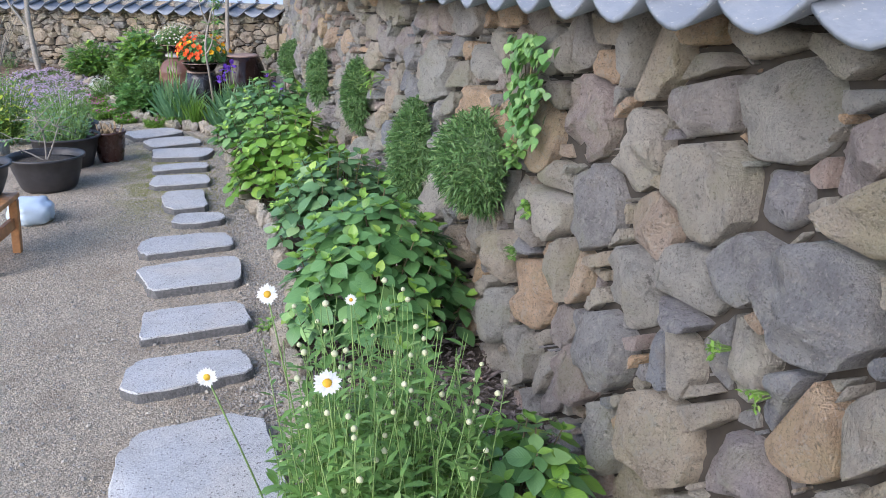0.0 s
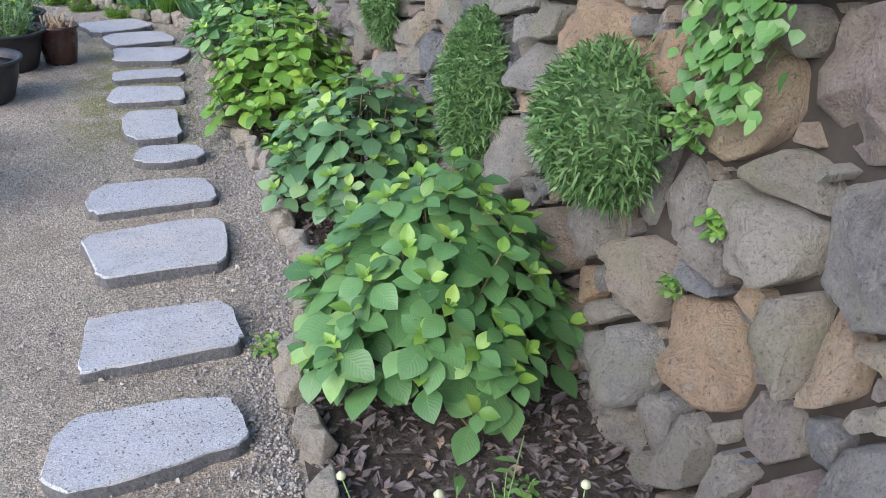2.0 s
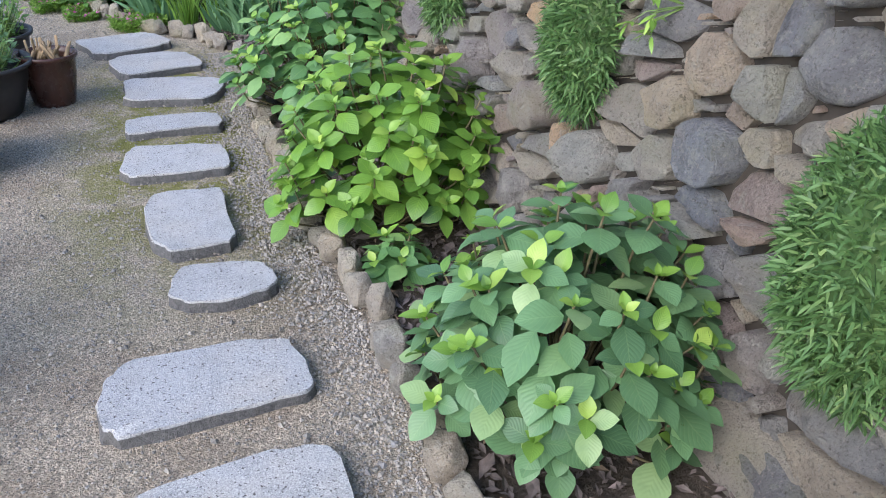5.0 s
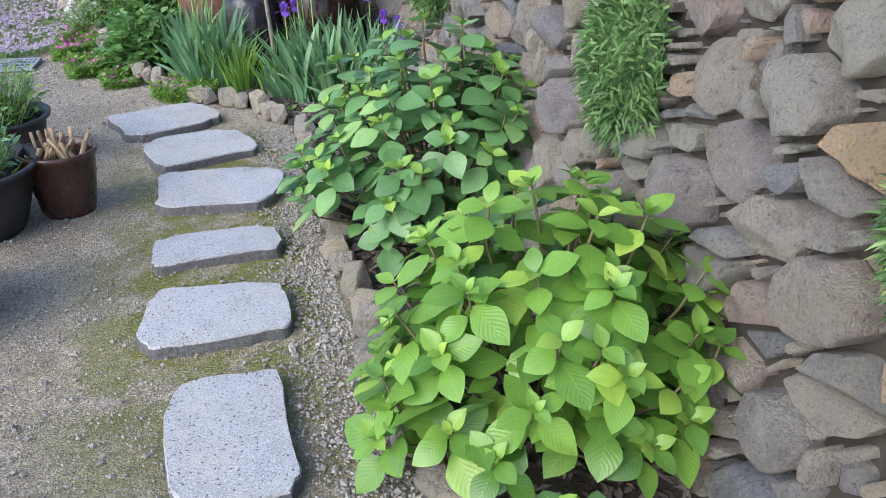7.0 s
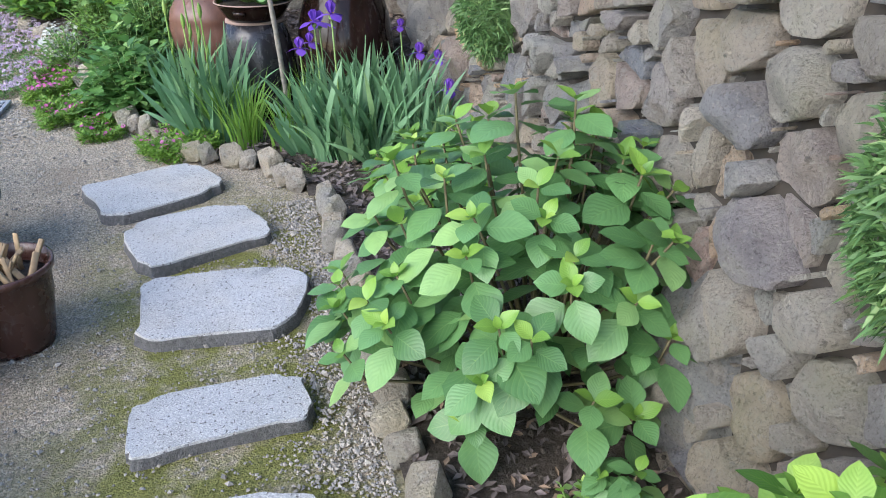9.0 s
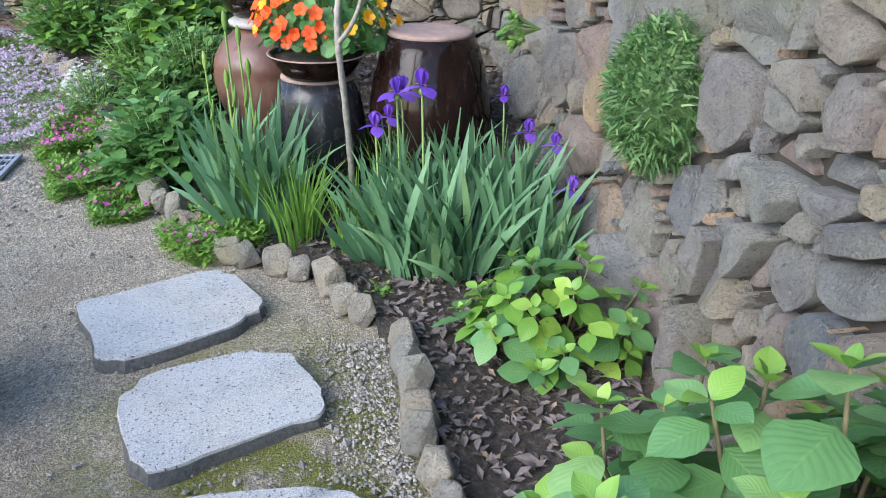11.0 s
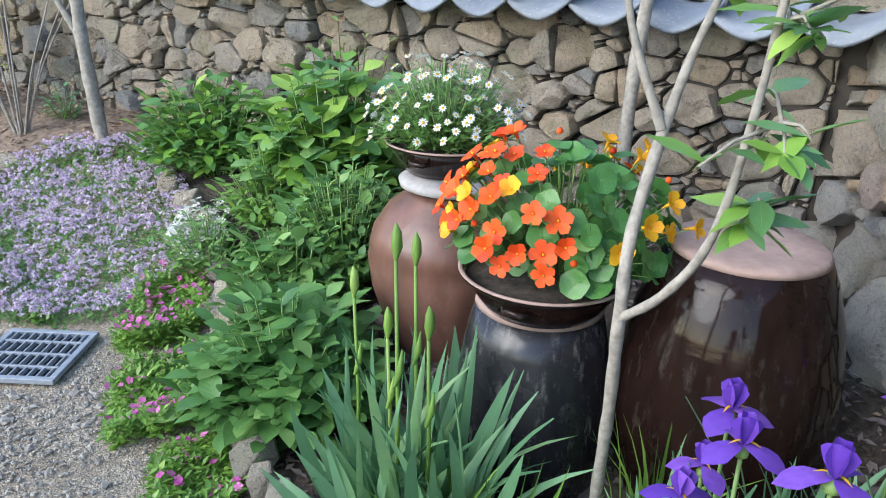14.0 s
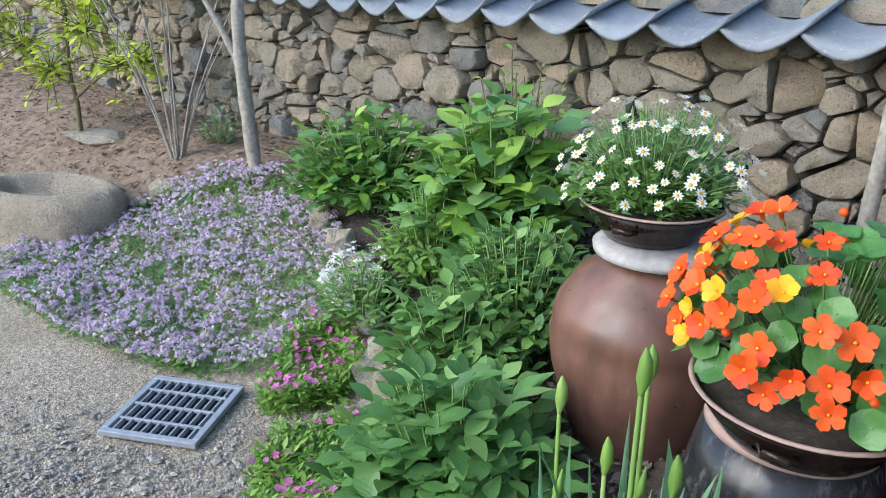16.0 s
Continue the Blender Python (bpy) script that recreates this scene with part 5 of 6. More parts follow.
def potted_daisies():
    rg = random.Random(88)
    e = root("white_daisies", 0.05, 10.78, 0.845, "mound of small white daisies in a dark bowl", "flowering plant")
    lv, st, fl = Build(), Build(), Build()
    sh = [leaf_shape(0.032 * q, 0.011 * q, 0.2, 0.2, 3, 2, peak=0.6) for q in (0.8, 1.1, 1.4)]
    for i in range(230):
        a, el = i * 2.39996, math.asin((i + 0.5) / 230)
        p = Vector((0.235 * math.cos(el) * math.cos(a), 0.22 * math.cos(el) * math.sin(a), 0.02 + 0.25 * math.sin(el))) * rg.uniform(0.85, 1.12)
        foot = Vector((p.x * 0.4, p.y * 0.4, -0.01))
        tube(st, [foot, foot.lerp(p, 0.55) + Vector((0, 0, 0.02)), p], [0.0022, 0.0018, 0.0014], 4)
        for k in range(10):
            put_leaf(lv, rg.choice(sh), place(foot.lerp(p, rg.uniform(0.3, 0.93)), rg.uniform(0, 6.283), rg.uniform(-0.2, 0.8), 0, rg.uniform(0.8, 1.2)))
        if rg.random() < 0.55:
            p = p * 1.04
            tilt = Euler((rg.gauss(0, 0.4), 0.9 * math.cos(el), a)).to_matrix().to_4x4()
            disc_flower(fl, Matrix.Translation(p * 1.04) @ tilt, rg.uniform(0.013, 0.020), 9, 0, 1, 0.3, rg)
    tagged(lv.ob("leaves", [M_HERB], e), kind="stuff")
    st.ob("stems", [M_STEM], e)
    tagged(fl.ob("flowers", [M_WHITE, M_GOLD], e), kind="stuff")


potted_daisies()

# far bed --------------------------------------------------------------
loose_bush("leafy_bush", "dense green broad-leaved plant beside the jars", "shrub", -0.42, 10.42, 0.33, 0.34, 0.42, 1250, 0.10, [M_DARKLEAF], 51, 0.6)
loose_bush("leafy_bush", "green broad-leaved plant among the flowers", "shrub", -0.50, 10.88, 0.26, 0.24, 0.40, 800, 0.085, [M_DARKLEAF, M_HERB], 59, 0.55)
loose_bush("mugwort_plant", "feathery green herb behind the jar", "plant", -0.32, 11.05, 0.30, 0.26, 0.46, 2000, 0.055, [M_HERB, M_HYD], 52, 0.62)
loose_bush("bush_with_broad_leaves", "upright bush with broad light green leaves", "shrub", -0.45, 11.5, 0.34, 0.28, 0.68, 800, 0.12, [M_HYD, M_HYD_GLOSSY, M_HYD_NEW], 53, 0.72)
loose_bush("leafy_bush", "green bush below the far wall", "shrub", -1.1, 11.98, 0.42, 0.28, 0.46, 1200, 0.085, [M_HYD_GLOSSY, M_DARKLEAF], 54, 0.55)
loose_bush("leafy_bush", "yellowish green bush among the flowers", "shrub", -0.68, 11.42, 0.26, 0.22, 0.44, 800, 0.06, [M_HYD_NEW, M_HERB], 55, 0.4)
loose_bush("thin_shrub", "thin upright shrub with pale young leaves", "shrub", -0.42, 11.9, 0.24, 0.12, 0.78, 200, 0.055, [M_HYD_NEW, M_HERB], 56, 0.36, M_BROWNSTEM, 0.35, 0.25)
loose_bush("white_stock", "low plant with white flower heads", "flowering plant", -0.92, 11.25, 0.22, 0.18, 0.26, 500, 0.045, [M_HERB], 57, 0.4)
loose_bush("herb", "small green herb on bare soil", "plant", -2.35, 12.95, 0.14, 0.10, 0.20, 130, 0.04, [M_BLUISH], 58, 0.5)


def carpet(name, label, category, poly, h, leaves, flowers, fr, mats, fmat, seed, petals=4, group="", florets=1):
    """A low flowering mat inside an outline."""
    rg = random.Random(seed)
    x0, x1 = min(p[0] for p in poly), max(p[0] for p in poly)
    y0, y1 = min(p[1] for p in poly), max(p[1] for p in poly)
    e = root(name, (x0 + x1) / 2, (y0 + y1) / 2, height((x0 + x1) / 2, (y0 + y1) / 2), label, category, group)
    lv, fl = Build(), Build()
    sh = [leaf_shape(0.026 * q, 0.011 * q, 0.2, 0.2, 2, 2) for q in (0.8, 1.2)]
    org = Vector(e.location)

    def spot():
        while True:
            x, y = rg.uniform(x0, x1), rg.uniform(y0, y1)
            if inside(x, y, poly):
                z = height(x, y) + h * (0.62 + 0.55 * noise.noise((x * 4.5, y * 4.5, seed)))
                return Vector((x, y, z)) - org

    for i in range(leaves):
        p = spot()
        p.z -= rg.uniform(0.0, h * 0.6)
        put_leaf(lv, rg.choice(sh), place(p, rg.uniform(0, 6.283), rg.uniform(-0.1, 1.1), 0, rg.uniform(0.7, 1.4)), rg.randrange(len(mats)), rg.random())
    for i in range(flowers):
        p = spot()
        if noise.noise((p.x * 5, p.y * 5, seed + 9)) < -0.38:
            continue
        p.z += rg.uniform(-0.005, 0.014)
        head, vary = rg.uniform(0.009, 0.015), rg.random()
        for k in range(petals * florets):
            if k % petals == 0:
                way = Vector((rg.gauss(0, 0.8), rg.gauss(0, 0.8), rg.uniform(0.2, 1.2))).normalized() if florets > 1 else Vector((0, 0, 1))
                m = Matrix.Translation(p + (way * head if florets > 1 else Vector())) @ way.to_track_quat("Z", "Y").to_matrix().to_4x4() @ Euler((rg.gauss(0, 0.45), rg.gauss(0, 0.45), rg.uniform(0, 6))).to_matrix().to_4x4()
                r = fr * rg.uniform(0.75, 1.2)
                vary = vary if florets == 1 else rg.random()
            a = 2 * math.pi * k / petals
            c, s = math.cos(a), math.sin(a)
            fl.add([m @ Vector(q) for q in ((0, 0, 0), (r * 0.75 * c - r * 0.42 * s, r * 0.75 * s + r * 0.42 * c, r * 0.25), (r * c, r * s, r * 0.2), (r * 0.75 * c + r * 0.42 * s, r * 0.75 * s - r * 0.42 * c, r * 0.25))], [(0, 3, 2, 1)], 0, vary)
    tagged(lv.ob("foliage", mats, e), kind="stuff")
    tagged(fl.ob("blossoms", [fmat], e), kind="stuff")


def blob(x, y, rx, ry, seed):
    rg = random.Random(seed)
    return [(x + rx * math.cos(a * 0.5236) * rg.uniform(0.8, 1.15), y + ry * math.sin(a * 0.5236) * rg.uniform(0.8, 1.15)) for a in range(12)]


carpet("creeping_thyme", "carpet of creeping plants covered with lilac flowers", "ground cover", THYME, 0.085, 18000, 3400, 0.0068, [M_HERB, M_DARKLEAF], M_LILAC, 61, florets=7)
carpet("moss_phlox", "green mat of moss phlox with pink flowers", "flowering plant", blob(-0.84, 10.45, 0.17, 0.27, 1), 0.15, 5500, 70, 0.013, [M_GRASS, M_HYD_NEW], M_PINK, 62, 5, "moss phlox along the edging")
carpet("moss_phlox", "green mat of moss phlox with bright pink flowers", "flowering plant", blob(-1.02, 10.98, 0.17, 0.26, 2), 0.17, 5500, 110, 0.013, [M_GRASS, M_HYD_NEW], M_PINK, 63, 5, "moss phlox along the edging")
carpet("moss_phlox", "green mat of moss phlox with pale pink flowers", "flowering plant", blob(-0.13, 9.66, 0.22, 0.22, 3), 0.15, 5500, 60, 0.012, [M_GRASS, M_HYD_NEW], M_PINK, 64, 5, "moss phlox along the edging")
carpet("moss_phlox", "green mat of moss phlox with pink flowers", "flowering plant", blob(-0.60, 10.06, 0.15, 0.18, 4), 0.10, 2600, 40, 0.012, [M_GRASS, M_HYD_NEW], M_PINK, 65, 5, "moss phlox along the edging")
carpet("white_flowers", "cluster of small white flowers", "flowering plant", blob(-0.98, 11.28, 0.13, 0.10, 5), 0.30, 500, 300, 0.015, [M_HERB], M_WHITE, 66)
carpet("red_flowers", "few small red flowers on dark mulch", "flowering plant", blob(0.92, 3.98, 0.12, 0.1, 6), 0.05, 12, 14, 0.014, [M_HERB], M_RED, 67)


# trees --------------------------------------------------------------
def branch(b, pts, r0, r1, n=8):
    pts = [Vector(p) for p in pts]
    fine = []
    for i in range(len(pts) - 1):
        p0, p1, p2, p3 = pts[max(i - 1, 0)], pts[i], pts[i + 1], pts[min(i + 2, len(pts) - 1)]
        for k in range(5):
            t = k / 5
            fine.append(0.5 * ((2 * p1) + (p2 - p0) * t + (2 * p0 - 5 * p1 + 4 * p2 - p3) * t * t + (3 * p1 - p0 - 3 * p2 + p3) * t ** 3))
    fine.append(pts[-1])
    m = len(fine) - 1
    tube(b, fine, [(r0 + (r1 - r0) * i / m) * (1 + 0.08 * math.sin(i * 2.3)) for i in range(m + 1)], n)


def tree(name, label, x, y, limbs, sprays, mats, size, wide, bark, seed, per=10):
    """Trunk and limbs along given lines, with sprays of leaves at the ends."""
    rg = random.Random(seed)
    e = root(name, x, y, height(x, y), label, "tree")
    b, lv = Build(), Build()
    for pts, r0, r1 in limbs:
        branch(b, pts, r0, r1)
    shapes = [leaf_shape(size * q, size * q * wide, 0.3, rg.uniform(0.05, 0.35), 5, 2) for q in (0.7, 1.0, 1.25)]
    for c, r in sprays:
        c = Vector(c)
        for k in range(max(1, per // 4)):
            tip = c + Vector((rg.gauss(0, r), rg.gauss(0, r), rg.gauss(0, r * 0.8)))
            tube(b, [c, c.lerp(tip, 0.6) + Vector((0, 0, 0.01)), tip], [0.004, 0.003, 0.0015], 4)
            for q in range(5):
                at = c.lerp(tip, rg.uniform(0.35, 1.0))
                put_leaf(lv, rg.choice(shapes), place(at, rg.uniform(0, 6.283), rg.uniform(-0.6, 0.5), rg.uniform(-0.4, 0.4), rg.uniform(0.7, 1.2)), rg.randrange(len(mats)), rg.random())
    b.ob("trunk", [bark], e)
    if lv.v:
        tagged(lv.ob("leaves", mats, e), kind="stuff")


tree("sapling", "slim pale grey sapling with forked stem and sparse leaves", 0.45, 9.78, [
    ([(0, 0, -0.05), (-0.01, -0.06, 0.3), (-0.03, -0.16, 0.6), (-0.05, -0.23, 0.84), (-0.04, -0.2, 1.0), (0.01, -0.14, 1.19)], 0.0145, 0.011),
    ([(0.01, -0.14, 1.19), (0.05, -0.12, 1.32), (0.12, -0.1, 1.5)], 0.011, 0.005),
    ([(0.0, -0.15, 1.17), (-0.07, -0.12, 1.35), (-0.10, -0.1, 1.55)], 0.010, 0.004),
    ([(-0.05, -0.23, 0.84), (0.0, -0.30, 0.92), (0.04, -0.37, 1.05), (0.06, -0.40, 1.25), (0.07, -0.42, 1.5)], 0.0095, 0.006)],
    [((0.08, -0.41, 1.38), 0.05), ((0.09, -0.42, 1.50), 0.07), ((0.11, -0.1, 1.48), 0.07), ((0.10, -0.40, 1.24), 0.04), ((0.08, -0.42, 1.58), 0.09), ((0.09, -0.39, 1.10), 0.02)], [M_HYD, M_HYD_NEW], 0.072, 0.44, M_BARK, 71, 20)
tree("garden_tree", "grey-barked tree standing close to the far wall", 0.71, 11.08, [
    ([(0, 0, -0.05), (0.0, 0.01, 0.6), (0.03, 0.02, 1.2), (0.02, 0.0, 2.0), (-0.1, 0, 2.6)], 0.027, 0.02),
    ([(0.02, 0, 1.6), (-0.25, 0.0, 1.9), (-0.5, 0.1, 2.1)], 0.02, 0.008), ([(0.02, 0, 1.8), (0.3, -0.1, 2.1), (0.4, -0.1, 2.5)], 0.02, 0.008)],
    [((-0.4, 0.05, 2.05), 0.2), ((0.35, -0.1, 2.3), 0.2), ((-0.1, 0, 2.5), 0.25), ((-0.3, 0, 1.75), 0.12), ((0.1, 0, 2.2), 0.2)], [M_HYD, M_HERB], 0.07, 0.4, M_BARK, 72, 40)
tree("garden_tree", "slender grey tree rising behind the lilac carpet", -1.88, 12.45, [
    ([(0, 0, -0.05), (-0.03, 0.0, 0.3), (-0.05, 0.0, 0.7), (-0.03, 0.0, 1.1), (0.0, 0.0, 1.7), (0.05, 0.05, 2.3)], 0.042, 0.025),
    ([(-0.04, 0, 0.55), (-0.14, 0, 0.75), (-0.28, 0.03, 1.0), (-0.34, 0.03, 1.4)], 0.022, 0.008), ([(-0.28, 0.03, 1.0), (-0.45, 0.05, 1.15), (-0.6, 0.05, 1.2)], 0.01, 0.004)],
    [((0.0, 0, 1.15), 0.06), ((0.05, 0, 1.8), 0.2), ((-0.34, 0, 1.4), 0.12), ((0.05, 0, 2.3), 0.25)], [M_HERB, M_HYD], 0.06, 0.4, M_BARK, 73, 16)


def stem_shrub(x, y, count, h, r, seed, mats=None):
    rg = random.Random(seed)
    e = root("bare_shrub", x, y, height(x, y), "nearly leafless shrub of thin grey stems", "shrub")
    b = Build()
    for i in range(count):
        a = rg.uniform(0, 6.283)
        t = Vector((r * math.cos(a), r * math.sin(a) * 0.5, h * rg.uniform(0.75, 1.1)))
        branch(b, [(0.02 * math.cos(a), 0.02 * math.sin(a), -0.03), t * 0.45 + Vector((0, 0, 0.05)), t], 0.009, 0.003, 6)
    b.ob("stems", [M_BARK], e)


stem_shrub(-2.5, 12.72, 10, 0.95, 0.4, 5)
tree("lime_shrub", "small shrub with fresh yellow-green leaves", -3.45, 13.15, [
    ([(0, 0, -0.03), (0.02, 0, 0.25), (0.0, 0, 0.5), (0.0, 0.05, 0.9)], 0.018, 0.008), ([(0, 0, 0.3), (0.3, -0.05, 0.5), (0.6, -0.1, 0.6)], 0.01, 0.003), ([(0, 0, 0.4), (-0.3, 0, 0.6), (-0.5, 0, 0.8)], 0.01, 0.003)],
    [((0.15, 0, 0.75), 0.14), ((0.4, -0.08, 0.55), 0.12), ((-0.3, 0, 0.65), 0.16), ((0.0, 0, 0.95), 0.15), ((-0.1, -0.05, 0.5), 0.12), ((0.25, -0.05, 0.95), 0.1), ((0.6, -0.1, 0.6), 0.1), ((0.3, 0.0, 1.1), 0.14), ((-0.4, 0.0, 1.0), 0.16), ((0.05, 0.0, 1.2), 0.15), ((-0.5, 0.0, 0.8), 0.15)], [M_LIME], 0.07, 0.42, M_BROWNSTEM, 74, 130)


for i, (x, y, r, h) in enumerate(((0.36, 3.62, 0.05, 0.05), (0.95, 2.75, 0.06, 0.06), (0.55, 7.85, 0.06, 0.08), (0.72, 6.72, 0.07, 0.07), (0.95, 7.95, 0.06, 0.10), (0.62, 8.85, 0.07, 0.05), (0.5, 9.1, 0.05, 0.04), (1.12, 3.95, 0.05, 0.06), (-1.55, 10.98, 0.05, 0.05))):
    loose_bush("weed", "small green weed sprouting from the ground", "weed", x, y, r, r, h, 60, 0.03, [M_HERB, M_HYD_NEW], 500 + i, 0.5, group="small weeds")

# ---------------------------------------------------------------- things beside the path


def tub(x, y, z, r, h, label, mat, twigs=0, shrub=0, seed=1, group="dark plant tubs"):
    rg = random.Random(seed)
    e = root("plant_tub", x, y, z, label, "plant pot", group)
    b, s = Build(), Build()
    lathe(b, [(r * 0.68, 0.0), (r * 0.74, h * 0.1), (r * 0.9, h * 0.6), (r * 0.95, h * 0.9), (r * 1.03, h * 0.93), (r * 1.04, h), (r * 0.97, h), (r * 0.93, h * 0.85), (r * 0.9, h * 0.7), (0.01, h * 0.7)], 44)
    b.ob("body", [mat], e)
    lathe(s, [(r * 0.93, h * 0.80), (r * 0.5, h * 0.84), (0.01, h * 0.86)], 28)
    s.ob("soil", [M_SOIL], e)
    if twigs:
        t = Build()
        for i in range(twigs):
            a, q = rg.uniform(0, 6.283), rg.random() * r * 0.75
            m = pose(q * math.cos(a), q * math.sin(a), h * 0.85 + rg.uniform(0.0, 0.06), rg.uniform(-45, 45), rg.uniform(-45, 45), rg.uniform(0, 180))
            box_pts(t, m, rg.uniform(0.008, 0.02), rg.uniform(0.006, 0.014), rg.uniform(0.08, 0.15), 0, 0.002)
        tagged(t.ob("wood_chips", [M_TWIG], e), kind="stuff")
    return e


tub(-1.13, 6.90, 0.0, 0.29, 0.28, "wide black plastic tub planted with a small shrub", M_TUB, seed=1)
tub(-1.10, 7.72, 0.0, 0.30, 0.29, "wide black plastic tub full of leafy plants", M_TUB, seed=2)
tub(-1.18, 8.50, 0.0, 0.28, 0.27, "black plastic tub at the path's edge", M_TUB, seed=3)
tub(-0.74, 7.86, 0.0, 0.155, 0.29, "dark brown glazed pot filled with wood chips", M_POT, twigs=42, seed=4)
tub(-1.27, 5.20, 0.385, 0.25, 0.20, "black plastic tub standing on a wooden stool", M_TUB, seed=5)
tree("potted_shrub", "sparse shrub with small grey-green leaves in a tub", -1.13, 6.90, [
    ([(0, 0, 0.22), (0.05, 0.0, 0.32), (0.12, 0.05, 0.5)], 0.009, 0.004), ([(0, 0, 0.22), (-0.12, 0.0, 0.3), (-0.25, 0.0, 0.36)], 0.008, 0.003), ([(0.0, 0, 0.22), (0.0, 0.05, 0.4), (-0.05, 0.1, 0.55)], 0.008, 0.003)],
    [((0.1, 0.05, 0.5), 0.1), ((-0.05, 0.1, 0.55), 0.12), ((-0.22, 0, 0.42), 0.1), ((0.0, 0.05, 0.48), 0.12)], [M_HERB, M_BLUISH], 0.035, 0.5, M_BARK, 81, 40)
loose_bush("potted_plant", "leafy plants with lilac flowers filling a tub", "plant", -1.12, 7.72, 0.32, 0.28, 0.55, 1000, 0.045, [M_HERB, M_BLUISH], 82, 0.5, None, 0.5)
loose_bush("potted_plant", "green plants with lilac flowers in a tub", "plant", -1.2, 8.5, 0.32, 0.28, 0.62, 1100, 0.045, [M_HERB, M_HYD_NEW], 83, 0.5, None, 0.5)
loose_bush("garden_plant", "mixed light green plants beyond the tubs", "plant", -1.9, 8.98, 0.45, 0.4, 0.8, 1300, 0.055, [M_HERB, M_LIME], 84, 0.5)
loose_bush("garden_plant", "light green plants beyond the tubs", "plant", -1.85, 8.9, 0.3, 0.25, 0.5, 500, 0.05, [M_HERB, M_HYD_NEW], 85, 0.5)
rock_thing("boulder", -1.85, 8.0, 0.10, 0.26, 0.2, 0.14, 10, 301, "rounded tan boulder behind the tubs", "boulder")


def stool(x, y, turn):
    """A low wooden bench: two slab ends, a top and a rail."""
    e = root("wooden_stool", x, y, 0, "low orange-brown wooden plant bench", "stool")
    e.rotation_euler = (0, 0, radians(turn))
    for name, m, sx, sy, sz in (("top", pose(0, 0, 0.37), 0.34, 0.52, 0.03), ("rail", pose(0.12, 0, 0.20), 0.03, 0.42, 0.07), ("rail", pose(-0.12, 0, 0.20), 0.03, 0.42, 0.07)):
        b = Build()
        box_pts(b, m, sx, sy, sz)
        b.ob(name, [M_WOOD], e, smooth=False)
    for sx in (-1, 1):
        for sy in (-1, 1):
            b = Build()
            box_pts(b, pose(0.13 * sx, 0.22 * sy, 0.177, 0, 4 * sx), 0.05, 0.045, 0.35)
            b.ob("leg", [M_WOOD], e, smooth=False)


stool(-1.20, 5.0, -6)


def bag(name, x, y, z, sx, sy, sz, turn, label, seed, stripes=False):
    rg = Shifted(seed)
    b = Build()
    bm = bmesh.new()
    bmesh.ops.create_icosphere(bm, subdivisions=4, radius=1)
    for v in bm.verts:
        c = v.co
        k = 1 + 0.16 * noise.noise(c * 2.2 + Vector((seed, 0, 0))) + 0.07 * noise.noise(c * 6 + Vector((0, seed, 0)))
        c = Vector((math.copysign(abs(c.x) ** 0.7, c.x) * sx, math.copysign(abs(c.y) ** 0.7, c.y) * sy, math.copysign(abs(c.z) ** 0.8, c.z) * sz)) * k
        v.co = c
    bm.verts.ensure_lookup_table()
    b.add([v.co.copy() for v in bm.verts], [[v.index for v in f.verts] for f in bm.faces])
    if stripes:
        b.m = [1 if (sum(b.v[i][1] for i in f) / 3 / sy * 3) % 1 < 0.22 else 0 for f in b.f]
    bm.free()
    ob = b.ob(name, [M_BAG, M_BLUE])
    ob.matrix_basis = pose(x, y, z, 0, 0, turn)
    return tagged(ob, label, "bag")


bag("plastic_bag", -1.10, 5.92, 0.075, 0.15, 0.19, 0.09, 15, "crumpled pale blue plastic bag on the gravel", 3)
bag("plastic_sack", -2.2, 8.95, 0.36, 0.26, 0.2, 0.3, 20, "white sack with blue stripes among the plants", 5, True)
rock_thing("boulder", -2.2, 8.95, 0.05, 0.3, 0.26, 0.12, 0, 305, "flat grey boulder under a sack", "boulder")


def drain():
    e = root("drain_grate", -1.42, 10.70, 0.0, "square galvanised steel drain grate in the gravel", "drain grate")
    e.rotation_euler = (0, 0, radians(0))
    b = Build()
    w, d = 0.34, 0.355
    z = 0.022
    for m, sx, sy in ((pose(0, d / 2 - 0.012, z), w, 0.024), (pose(0, -d / 2 + 0.012, z), w, 0.024), (pose(w / 2 - 0.012, 0, z), 0.024, d - 0.049), (pose(-w / 2 + 0.012, 0, z), 0.024, d - 0.049)):
        box_pts(b, m, sx, sy, 0.02, 0, 0.002)
    b.ob("frame", [M_STEEL], e, smooth=False)
    one = Build()
    box_pts(one, Matrix(), 0.007, d - 0.05, 0.02, 0, 0.001)
    me = one.mesh("bar", [M_STEEL], False)
    for i in range(9):
        o = new("bar", me)
        o.parent = e
        o.location = (-w / 2 + 0.024 + (i + 0.5) * (w - 0.048) / 9, 0, z - 0.002)
    two = Build()
    box_pts(two, Matrix(), w - 0.05, 0.010, 0.012, 0, 0.001)
    me = two.mesh("cross_bar", [M_STEEL], False)
    for i in range(3):
        o = new("cross_bar", me)
        o.parent = e
        o.location = (0, -d / 2 + (i + 1) * d / 4, z + 0.004)
    # no hollow below: a flat black sheet paints the darkness between the bars
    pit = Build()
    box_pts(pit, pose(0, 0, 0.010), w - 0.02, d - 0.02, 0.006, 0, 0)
    pit.ob("pit", [M_DRAIN_SHADE], e)


drain()


